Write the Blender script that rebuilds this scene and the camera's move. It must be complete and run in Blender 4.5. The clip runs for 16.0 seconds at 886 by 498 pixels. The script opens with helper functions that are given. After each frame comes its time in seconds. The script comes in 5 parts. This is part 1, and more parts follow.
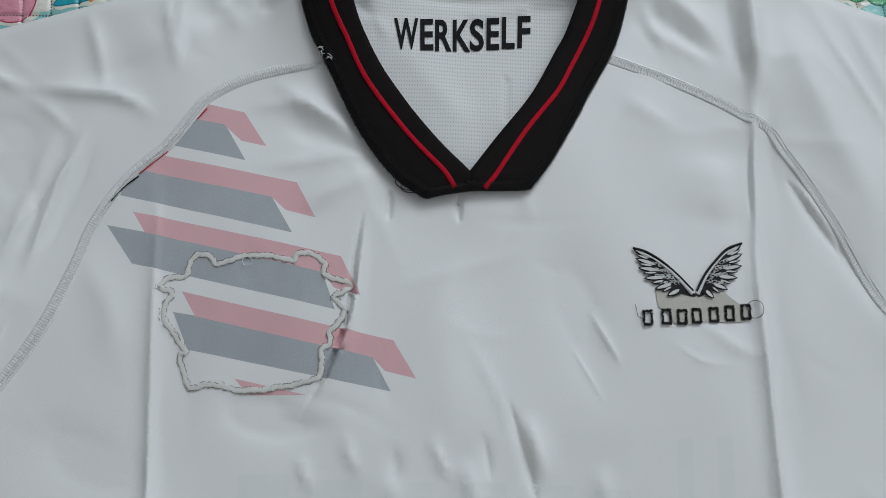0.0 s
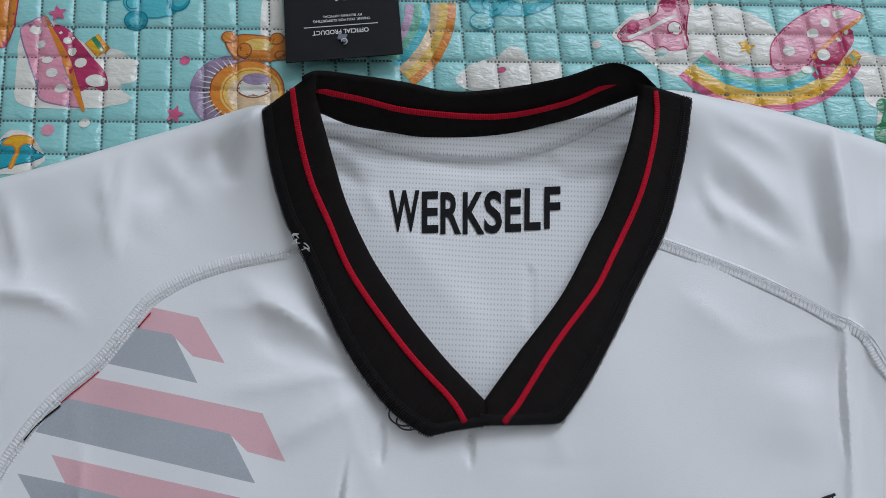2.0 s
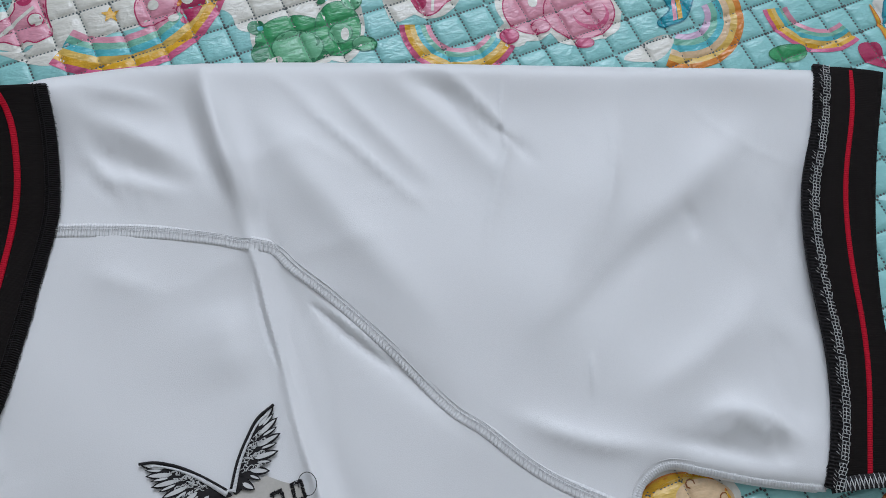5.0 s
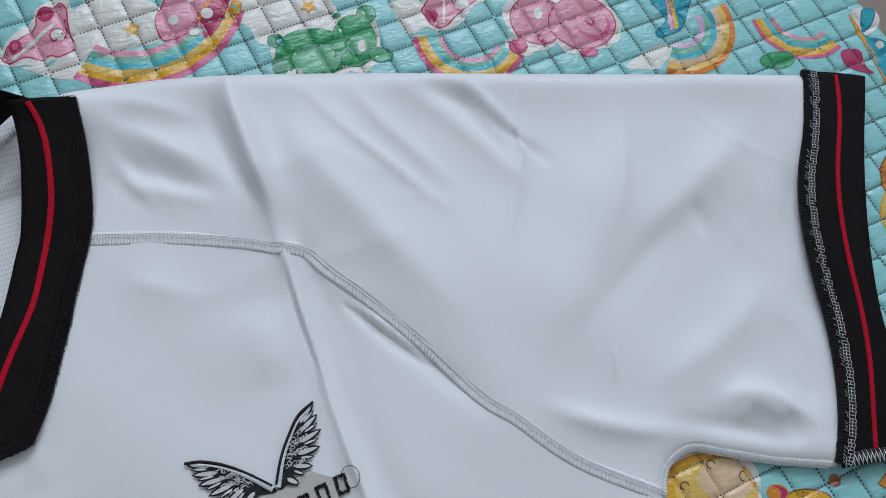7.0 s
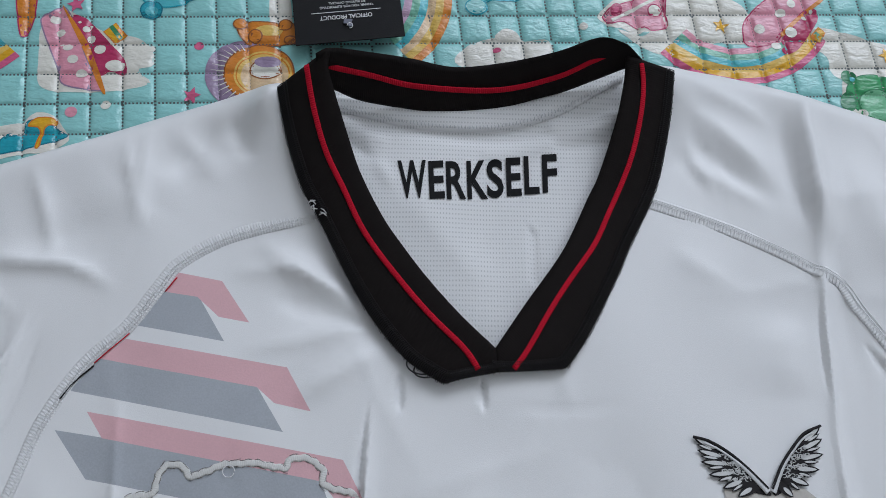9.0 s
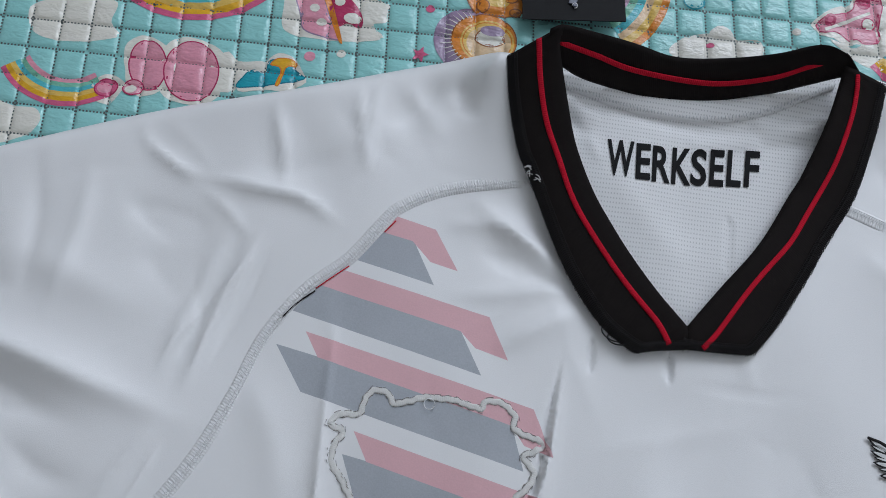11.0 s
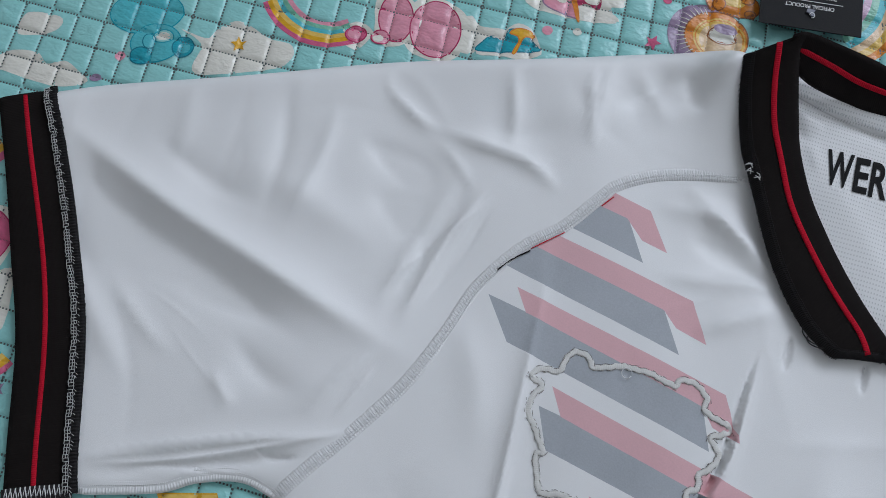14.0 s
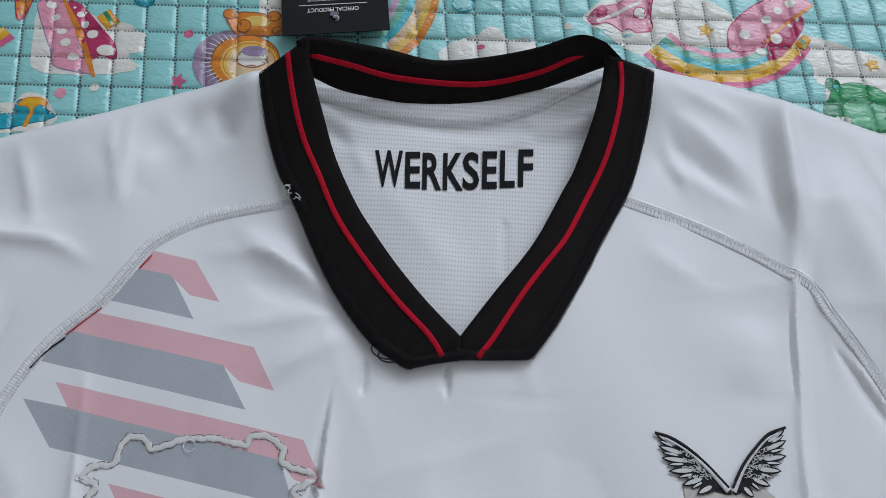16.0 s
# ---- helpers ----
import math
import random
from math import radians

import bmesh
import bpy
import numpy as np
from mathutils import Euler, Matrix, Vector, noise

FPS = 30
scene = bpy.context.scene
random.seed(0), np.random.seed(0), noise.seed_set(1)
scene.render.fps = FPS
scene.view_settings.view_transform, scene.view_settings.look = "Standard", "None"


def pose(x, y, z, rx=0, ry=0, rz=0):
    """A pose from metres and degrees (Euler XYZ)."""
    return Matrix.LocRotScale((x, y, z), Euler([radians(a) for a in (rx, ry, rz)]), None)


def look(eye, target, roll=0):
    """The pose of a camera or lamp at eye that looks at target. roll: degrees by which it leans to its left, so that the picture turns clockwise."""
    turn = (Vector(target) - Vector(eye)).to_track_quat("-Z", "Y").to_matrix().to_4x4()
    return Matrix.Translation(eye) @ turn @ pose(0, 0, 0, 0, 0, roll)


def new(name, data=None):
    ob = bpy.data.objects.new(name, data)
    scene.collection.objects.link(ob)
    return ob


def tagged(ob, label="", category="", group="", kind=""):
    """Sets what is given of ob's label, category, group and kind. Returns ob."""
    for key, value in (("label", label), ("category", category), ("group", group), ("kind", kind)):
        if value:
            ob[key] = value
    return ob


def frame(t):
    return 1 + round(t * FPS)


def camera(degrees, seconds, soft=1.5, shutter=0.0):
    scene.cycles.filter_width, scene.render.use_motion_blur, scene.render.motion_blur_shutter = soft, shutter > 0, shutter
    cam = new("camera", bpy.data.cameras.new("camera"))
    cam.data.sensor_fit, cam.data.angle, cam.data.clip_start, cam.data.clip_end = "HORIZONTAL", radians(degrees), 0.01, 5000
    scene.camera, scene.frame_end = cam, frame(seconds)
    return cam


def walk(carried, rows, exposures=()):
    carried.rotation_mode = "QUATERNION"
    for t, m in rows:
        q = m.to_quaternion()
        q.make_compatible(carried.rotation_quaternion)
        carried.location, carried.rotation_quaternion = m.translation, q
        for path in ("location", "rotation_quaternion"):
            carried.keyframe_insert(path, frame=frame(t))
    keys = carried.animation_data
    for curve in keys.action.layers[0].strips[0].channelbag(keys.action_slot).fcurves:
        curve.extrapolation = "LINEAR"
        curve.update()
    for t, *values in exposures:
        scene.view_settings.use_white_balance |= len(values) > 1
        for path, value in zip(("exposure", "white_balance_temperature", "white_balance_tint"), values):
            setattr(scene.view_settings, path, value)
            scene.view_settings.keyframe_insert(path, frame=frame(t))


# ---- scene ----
cam = camera(51.4, 16.0, soft=0.9)

PATH = [
    (0, (-0.024, -0.162, 0.412), (0.036, 0.424, -1.5), 8.2),
    (0.5, (-0.027, -0.113, 0.383), (0.016, 0.489, -1.524), 6.7),
    (1, (-0.026, -0.061, 0.347), (0.015, 0.565, -1.552), 6.5),
    (1.5, (-0.024, -0.049, 0.336), (0.015, 0.569, -1.566), 6.2),
    (2, (-0.025, -0.052, 0.347), (0.017, 0.564, -1.555), 6.5),
    (2.5, (-0.019, -0.054, 0.355), (0.022, 0.572, -1.544), 6.2),
    (3, (0.019, -0.055, 0.353), (0.084, 0.588, -1.54), 4.3),
    (3.5, (0.054, -0.06, 0.352), (0.187, 0.574, -1.54), 4.7),
    (4, (0.098, -0.076, 0.352), (0.261, 0.548, -1.541), 2.5),
    (4.5, (0.125, -0.086, 0.356), (0.402, 0.494, -1.539), 8.9),
    (4.7, (0.139, -0.091, 0.354), (0.433, 0.481, -1.54), 9.4),
    (5.7, (0.158, -0.097, 0.357), (0.553, 0.460, -1.53), 14.0),
    (6.8, (0.131, -0.099, 0.362), (0.584, 0.454, -1.507), 17.0),
    (7, (0.115, -0.096, 0.363), (0.56, 0.473, -1.502), 16.9),
    (7.5, (0.076, -0.09, 0.37), (0.463, 0.528, -1.492), 15.7),
    (8, (0.026, -0.083, 0.367), (0.31, 0.576, -1.5), 13.7),
    (8.5, (-0.007, -0.087, 0.361), (0.142, 0.632, -1.499), 8.7),
    (8.7, (-0.025, -0.087, 0.36), (0.108, 0.619, -1.507), 9.5),
    (10.8, (-0.081, -0.101, 0.375), (-0.089, 0.542, -1.519), 6.7),
    (11, (-0.098, -0.107, 0.377), (-0.132, 0.533, -1.518), 6.1),
    (11.5, (-0.132, -0.122, 0.377), (-0.226, 0.514, -1.517), 4.3),
    (12, (-0.163, -0.141, 0.386), (-0.308, 0.479, -1.51), 2.5),
    (12.5, (-0.185, -0.15, 0.395), (-0.372, 0.424, -1.512), 0.4),
    (13, (-0.184, -0.153, 0.394), (-0.381, 0.416, -1.514), -0.0),
    (13.5, (-0.179, -0.152, 0.396), (-0.379, 0.431, -1.507), 0.3),
    (14, (-0.149, -0.137, 0.393), (-0.357, 0.437, -1.512), -1.1),
    (14.5, (-0.11, -0.125, 0.38), (-0.255, 0.525, -1.505), 0.6),
    (15, (-0.06, -0.108, 0.373), (-0.165, 0.568, -1.506), -0.9),
    (15.5, (-0.036, -0.107, 0.363), (-0.037, 0.616, -1.502), 5.0),
    (16, (-0.019, -0.101, 0.36), (0.036, 0.63, -1.501), 7.5),
]
walk(cam, [(t, look(eye, target, roll)) for t, eye, target, roll in PATH],
     [(0, -0.24, 6950, 5), (1.0, -0.18, 6780, 7), (2.5, -0.15, 6620, 9.5), (4.7, -0.15, 6620, 9.4), (6.8, -0.18, 6400, 9.3), (7.6, -0.15, 6590, 9.3), (8.2, -0.15, 6620, 9.3), (16, -0.15, 6620, 9)])

# ---- light ----
world = bpy.data.worlds.new("sky")
scene.world = world
world.use_nodes = True
wn = world.node_tree.nodes
sky = wn.new("ShaderNodeTexSky")
sky.sky_type, sky.sun_disc = "NISHITA", False
sky.sun_elevation, sky.sun_rotation = radians(42), radians(32)
world.node_tree.links.new(sky.outputs[0], wn["Background"].inputs[0])
wn["Background"].inputs[1].default_value = 0.085
window_light = new("window_light", bpy.data.lights.new("window_light", "AREA"))
window_light.data.shape, window_light.data.size, window_light.data.size_y = "RECTANGLE", 1.9, 1.5
window_light.data.energy, window_light.data.color = 67.5, (0.74, 0.83, 0.99)
window_light.matrix_world = look((1.05, 1.94, 1.95), (1.05, 0.0, 1.95))


# ---- materials ----
def shader(name, color, rough=0.8, spread=0.08, scale=60.0, bump=0.0, bump_scale=900.0, sheen=0.0, coat=0.0, spec=0.5):
    """A plain surface with soft colour variation at two scales and fine relief."""
    m = bpy.data.materials.new(name)
    m.use_nodes = True
    n, l = m.node_tree.nodes, m.node_tree.links
    b = n["Principled BSDF"]
    geo = n.new("ShaderNodeTexCoord")
    big, fine = n.new("ShaderNodeTexNoise"), n.new("ShaderNodeTexNoise")
    big.inputs["Scale"].default_value, fine.inputs["Scale"].default_value = scale, bump_scale
    l.new(geo.outputs["Object"], big.inputs["Vector"])
    l.new(geo.outputs["Object"], fine.inputs["Vector"])
    mix = n.new("ShaderNodeMixRGB")
    mix.inputs[1].default_value = (*[c * (1 - spread) for c in color], 1)
    mix.inputs[2].default_value = (*[min(1, c * (1 + spread)) for c in color], 1)
    add = n.new("ShaderNodeMath")
    add.operation = "MULTIPLY_ADD"
    add.inputs[1].default_value, add.inputs[2].default_value = 0.5, 0.0
    l.new(fine.outputs["Fac"], add.inputs[0])
    tot = n.new("ShaderNodeMath")
    tot.operation = "MULTIPLY_ADD"
    tot.inputs[1].default_value = 0.5
    l.new(big.outputs["Fac"], tot.inputs[0])
    l.new(add.outputs[0], tot.inputs[2])
    l.new(tot.outputs[0], mix.inputs[0])
    l.new(mix.outputs[0], b.inputs["Base Color"])
    b.inputs["Roughness"].default_value = rough
    b.inputs["Specular IOR Level"].default_value = spec
    b.inputs["Sheen Weight"].default_value = sheen
    b.inputs["Coat Weight"].default_value = coat
    if bump:
        bp = n.new("ShaderNodeBump")
        bp.inputs["Strength"].default_value, bp.inputs["Distance"].default_value = bump, 0.0006
        l.new(fine.outputs["Fac"], bp.inputs["Height"])
        l.new(bp.outputs[0], b.inputs["Normal"])
    return m


def ribbed(name, color, pitch, rough=0.85, depth=0.5, along=True, spread=0.25):
    """A knitted or stitched band: fine ribs across its length, from the band's own coordinates in metres."""
    m = shader(name, color, rough, spread, 80, 0, 2500, sheen=0.0, spec=0.12)
    n, l = m.node_tree.nodes, m.node_tree.links
    b = n["Principled BSDF"]
    uv = n.new("ShaderNodeUVMap")
    sep = n.new("ShaderNodeSeparateXYZ")
    l.new(uv.outputs[0], sep.inputs[0])
    k = n.new("ShaderNodeMath")
    k.operation = "MULTIPLY"
    k.inputs[1].default_value = 2 * math.pi / pitch
    l.new(sep.outputs[0 if along else 1], k.inputs[0])
    s = n.new("ShaderNodeMath")
    s.operation = "SINE"
    l.new(k.outputs[0], s.inputs[0])
    bp = n.new("ShaderNodeBump")
    bp.inputs["Strength"].default_value, bp.inputs["Distance"].default_value = depth, 0.0003
    l.new(s.outputs[0], bp.inputs["Height"])
    l.new(bp.outputs[0], b.inputs["Normal"])
    return m


def perforated(name, color, pitch):
    """Sports mesh: staggered rows of tiny knitted holes."""
    m = shader(name, color, 0.85, 0.05, 40, 0.15, 1500, sheen=0.1)
    n, l = m.node_tree.nodes, m.node_tree.links
    b = n["Principled BSDF"]
    geo = n.new("ShaderNodeTexCoord")

    def wave(a, c):
        q = n.new("ShaderNodeVectorMath")
        q.operation = "DOT_PRODUCT"
        q.inputs[1].default_value = (a, c, 0)
        l.new(geo.outputs["Object"], q.inputs[0])
        s = n.new("ShaderNodeMath")
        s.operation = "SINE"
        l.new(q.outputs["Value"], s.inputs[0])
        return s
    k = math.pi / pitch
    mul = n.new("ShaderNodeMath")
    mul.operation = "MULTIPLY"
    l.new(wave(k, k * 0.62).outputs[0], mul.inputs[0])
    l.new(wave(k, -k * 0.62).outputs[0], mul.inputs[1])
    ramp = n.new("ShaderNodeMapRange")
    ramp.inputs[1].default_value, ramp.inputs[2].default_value = 0.45, 0.8
    l.new(mul.outputs[0], ramp.inputs[0])
    old = b.inputs["Base Color"].links[0].from_socket
    dark = n.new("ShaderNodeMixRGB")
    dark.inputs[2].default_value = (*[c * 0.72 for c in color], 1)
    l.new(ramp.outputs[0], dark.inputs[0])
    l.new(old, dark.inputs[1])
    l.new(dark.outputs[0], b.inputs["Base Color"])
    return m


def vinyl(name, color, spread=0.1):
    """Printed glossy film of the play mat: washed colour, and fine crinkles in two sizes."""
    m = shader(name, color, 0.3, spread, 120, 0.0, 600)
    n, l = m.node_tree.nodes, m.node_tree.links
    b = n["Principled BSDF"]
    geo = n.new("ShaderNodeTexCoord")
    stretch = n.new("ShaderNodeMapping")
    stretch.inputs["Scale"].default_value, stretch.inputs["Rotation"].default_value = (0.55, 1.0, 1.0), (0, 0, 0.25)
    l.new(geo.outputs["Object"], stretch.inputs["Vector"])
    w, x = n.new("ShaderNodeTexNoise"), n.new("ShaderNodeTexNoise")
    w.inputs["Scale"].default_value, w.inputs["Detail"].default_value, w.inputs["Distortion"].default_value = 260, 4, 0.5
    x.inputs["Scale"].default_value, x.inputs["Detail"].default_value = 700, 2
    both = n.new("ShaderNodeMath")
    both.operation, both.inputs[1].default_value = "MULTIPLY_ADD", 0.35
    for q in (w, x):
        l.new(stretch.outputs[0], q.inputs["Vector"])
    l.new(x.outputs["Fac"], both.inputs[0])
    l.new(w.outputs["Fac"], both.inputs[2])
    bp = n.new("ShaderNodeBump")
    bp.inputs["Strength"].default_value, bp.inputs["Distance"].default_value = 0.62, 0.0012
    l.new(both.outputs[0], bp.inputs["Height"])
    l.new(bp.outputs[0], b.inputs["Normal"])
    rr = n.new("ShaderNodeMapRange")
    rr.inputs[3].default_value, rr.inputs[4].default_value = 0.13, 0.3
    l.new(w.outputs["Fac"], rr.inputs[0])
    l.new(rr.outputs[0], b.inputs["Roughness"])
    return m


WHITE = (0.86, 0.86, 0.86)
M = {
    "cloth": shader("white_polyester", WHITE, 0.5, 0.03, 25, 0.14, 2600, sheen=0.1, spec=0.5),
    "mesh": perforated("white_sports_mesh", (0.86, 0.86, 0.86), 0.0013),
    "rib": ribbed("black_ribbed_knit", (0.011, 0.0085, 0.008), 0.0009, depth=0.2),
    "red": ribbed("red_knit_stripe", (0.55, 0.010, 0.030), 0.0009, depth=0.4),
    "black_thread": shader("black_thread", (0.022, 0.020, 0.021), 0.7, 0.3, 300, spec=0.2),
    "white_thread": shader("white_thread", (0.86, 0.86, 0.86), 0.7, 0.08, 300),
    "grey_thread": shader("grey_white_thread", (0.66, 0.66, 0.65), 0.7, 0.2, 300),
    "dark_fray": shader("dark_fray_thread", (0.22, 0.20, 0.18), 0.8, 0.3, 300),
    "neck_thread": shader("grey_neck_thread", (0.58, 0.59, 0.61), 0.7, 0.2, 300),
    "cream": ribbed("cream_satin_stitch", (0.74, 0.73, 0.70), 0.0008, 0.6, 0.2, spread=0.16),
    "seam": ribbed("white_overlock", (0.87, 0.87, 0.87), 0.0012, 0.8, 0.35, spread=0.06),
    "pink_ghost": shader("show_through_pink", (0.78, 0.47, 0.50), 0.8, 0.14, 40, 0.1, 1500),
    "grey_ghost": shader("show_through_grey", (0.43, 0.455, 0.49), 0.8, 0.26, 40, 0.1, 1500),
    "faint_ghost": shader("show_through_faint", (0.83, 0.845, 0.845), 0.8, 0.03, 300),
    "ink": shader("black_transfer_print", (0.009, 0.009, 0.010), 0.7, 0.2, 200, spec=0.15),
    "backing": shader("beige_backing", (0.56, 0.53, 0.48), 0.8, 0.2, 250),
    "card": shader("black_card", (0.011, 0.011, 0.012), 0.6, 0.15, 120, 0.1, 1500, spec=0.15),
    "card_print": shader("white_card_print", (0.75, 0.75, 0.75), 0.6, 0.08, 200),
    "sticker": shader("white_sticker", (0.80, 0.80, 0.79), 0.4, 0.03, 100),
    "nylon": shader("grey_nylon", (0.16, 0.17, 0.22), 0.4, 0.2, 300),
    "floor": shader("tan_floor", (0.28, 0.22, 0.17), 0.55, 0.2, 9, 0.3, 300),
    "plaster": shader("white_plaster", (0.74, 0.73, 0.71), 0.9, 0.04, 3, 0.2, 180),
    # dark colour stands in for the shadow in the mat's embossed stitch pits
    "stitch": shader("pressed_stitch_shade", (0.095, 0.115, 0.115), 0.6, 0.3, 300),
    "sea": vinyl("print_turquoise", (0.31, 0.67, 0.65)),
    "white": vinyl("print_cloud_white", (0.80, 0.78, 0.70), 0.05),
    "pink": vinyl("print_pink", (0.70, 0.13, 0.26), 0.24),
    "rose": vinyl("print_light_pink", (0.78, 0.33, 0.42), 0.24),
    "red_p": vinyl("print_crimson", (0.48, 0.035, 0.12), 0.24),
    "gold": vinyl("print_gold", (0.78, 0.42, 0.025), 0.24),
    "yellow": vinyl("print_yellow", (0.80, 0.53, 0.13), 0.24),
    "orange": vinyl("print_orange", (0.72, 0.24, 0.03), 0.24),
    "peach": vinyl("print_peach", (0.78, 0.56, 0.34), 0.24),
    "green": vinyl("print_green", (0.05, 0.37, 0.14), 0.24),
    "mint": vinyl("print_mint", (0.20, 0.52, 0.38), 0.24),
    "teal": vinyl("print_teal", (0.015, 0.36, 0.45), 0.24),
    "leaf": vinyl("print_light_green", (0.17, 0.50, 0.28), 0.24),
    "forest": vinyl("print_dark_green", (0.04, 0.24, 0.11), 0.24),
    "aqua": vinyl("print_aqua", (0.09, 0.50, 0.56), 0.24),
    "deep": vinyl("print_deep_teal", (0.01, 0.20, 0.27)),
    "mauve": vinyl("print_mauve", (0.33, 0.24, 0.36), 0.24),
    "brown": vinyl("print_brown", (0.30, 0.10, 0.03)),
    "lilac": vinyl("print_lilac", (0.66, 0.45, 0.60)),
}


# ---- shape helpers ----
def part(name, data, material, parent, label=""):
    ob = new(name, data)
    ob.data.materials.append(M[material])
    ob.parent = parent
    return tagged(ob, label) if label else ob


def thing(name, label, category, group=""):
    ob = new(name)
    ob.empty_display_size = 0.02
    return tagged(ob, label, category, group)


def mesh_of(name, verts, faces, smooth=True, uvs=None):
    me = bpy.data.meshes.new(name)
    me.from_pydata([tuple(map(float, v)) for v in verts], [], faces)
    if smooth:
        me.polygons.foreach_set("use_smooth", [True] * len(me.polygons))
    if uvs is not None:
        layer = me.uv_layers.new(name="band")
        idx = np.empty(len(me.loops), dtype=np.int32)
        me.loops.foreach_get("vertex_index", idx)
        layer.data.foreach_set("uv", np.asarray(uvs, dtype=np.float32)[idx].ravel())
    me.update()
    return me


def smooth_curve(pts, step, closed=False):
    """A Catmull-Rom curve through pts, resampled at about that step."""
    p = np.array(pts, float)
    q = np.vstack([p[-1], p, p[0], p[1]]) if closed else np.vstack([2 * p[0] - p[1], p, 2 * p[-1] - p[-2]])
    out = []
    for i in range(1, len(q) - 2):
        a, b, c, d = q[i - 1:i + 3]
        t = np.linspace(0, 1, 17)[:-1, None]
        out.append(0.5 * (2 * b + (c - a) * t + (2 * a - 5 * b + 4 * c - d) * t ** 2 + (3 * b - a - 3 * c + d) * t ** 3))
    out.append(q[-2][None] if not closed else p[:1])
    out = np.vstack(out)
    s = np.r_[0, np.cumsum(np.linalg.norm(np.diff(out, axis=0), axis=1))]
    n = max(3, int(round(s[-1] / step)) + 1)
    r = np.stack([np.interp(np.linspace(0, s[-1], n), s, out[:, k]) for k in range(out.shape[1])], 1)
    return r[:-1] if closed else r


def resample(c, n):
    s = np.r_[0, np.cumsum(np.linalg.norm(np.diff(c, axis=0), axis=1))]
    return np.stack([np.interp(np.linspace(0, s[-1], n), s, c[:, k]) for k in range(c.shape[1])], 1)


def inside(poly, pts):
    x, y = pts[:, 0], pts[:, 1]
    hit = np.zeros(len(pts), bool)
    for (x0, y0), (x1, y1) in zip(poly, np.roll(poly, -1, 0)):
        if y0 != y1:
            hit ^= ((y0 > y) != (y1 > y)) & (x < (x1 - x0) * (y - y0) / (y1 - y0) + x0)
    return hit


def near(line, pts, along=False):
    """Distance of pts from a polyline, and if asked how far along it they lie, from 0 to 1."""
    if len(pts) * len(line) < 40000:
        ab = np.diff(line, axis=0)
        t = np.clip(((pts[:, None] - line[None, :-1]) * ab).sum(2) / np.maximum((ab * ab).sum(1), 1e-12), 0, 1)
        off = pts[:, None] - line[None, :-1] - t[:, :, None] * ab
        d = (off * off).sum(2)
        k = d.argmin(1)
        r = np.arange(len(pts))
        best = np.sqrt(d[r, k])
        return (best, (k + t[r, k]) / (len(line) - 1)) if along else best
    best, where = np.full(len(pts), 1e9), np.zeros(len(pts))
    for i, (a, b) in enumerate(zip(line[:-1], line[1:])):
        ab = b - a
        t = np.clip(((pts - a) @ ab) / max(ab @ ab, 1e-12), 0, 1)
        d = np.linalg.norm(pts - a - t[:, None] * ab, axis=1)
        m = d < best
        best[m], where[m] = d[m], ((i + t) / (len(line) - 1))[m]
    return (best, where) if along else best


def sheet(name, outline, lattice, height):
    """A sheet filling an outline, with inner vertices on a lattice, raised by height(points)."""
    from mathutils.geometry import delaunay_2d_cdt
    outline = np.array(outline, float)
    lo, hi = outline.min(0), outline.max(0)
    c = lattice[((lattice > lo) & (lattice < hi)).all(1)]
    if len(c):
        c = c[inside(outline, c)]
    if len(c):
        c = c[near(np.vstack([outline, outline[:1]]), c) > 0.0006]
    pts = np.vstack([outline, c]) if len(c) else outline
    v, _, f, _, _, _ = delaunay_2d_cdt([Vector(p) for p in pts], [], [list(range(len(outline)))], 1, 1e-6)
    v = np.array([(p.x, p.y) for p in v])
    f = [list(t) for t in f]
    f = [t if np.cross(v[t[1]] - v[t[0]], v[t[2]] - v[t[0]]) > 0 else t[::-1] for t in f]
    return mesh_of(name, np.c_[v, height(v)], f)


def tubes(name, lines, radius, sides=4):
    """Threads: thin round strands along polylines, in one mesh."""
    V, F = [], []
    for p in lines:
        p = np.array(p, float)
        d = np.gradient(p, axis=0)
        d /= np.maximum(np.linalg.norm(d, axis=1, keepdims=True), 1e-9)
        a = np.cross(d, (0, 0, 1.0))
        bad = np.linalg.norm(a, axis=1) < 1e-3
        a[bad] = (1, 0, 0)
        a /= np.linalg.norm(a, axis=1, keepdims=True)
        b = np.cross(a, d)
        o = len(V)
        for i in range(len(p)):
            for k in range(sides):
                w = 2 * math.pi * k / sides
                V.append(p[i] + radius * (math.cos(w) * a[i] + math.sin(w) * b[i]))
        for i in range(len(p) - 1):
            for k in range(sides):
                j = (k + 1) % sides
                F.append((o + i * sides + k, o + i * sides + j, o + (i + 1) * sides + j, o + (i + 1) * sides + k))
        F.append(tuple(o + k for k in range(sides))[::-1])
        F.append(tuple(o + (len(p) - 1) * sides + k for k in range(sides)))
    return mesh_of(name, V, F)


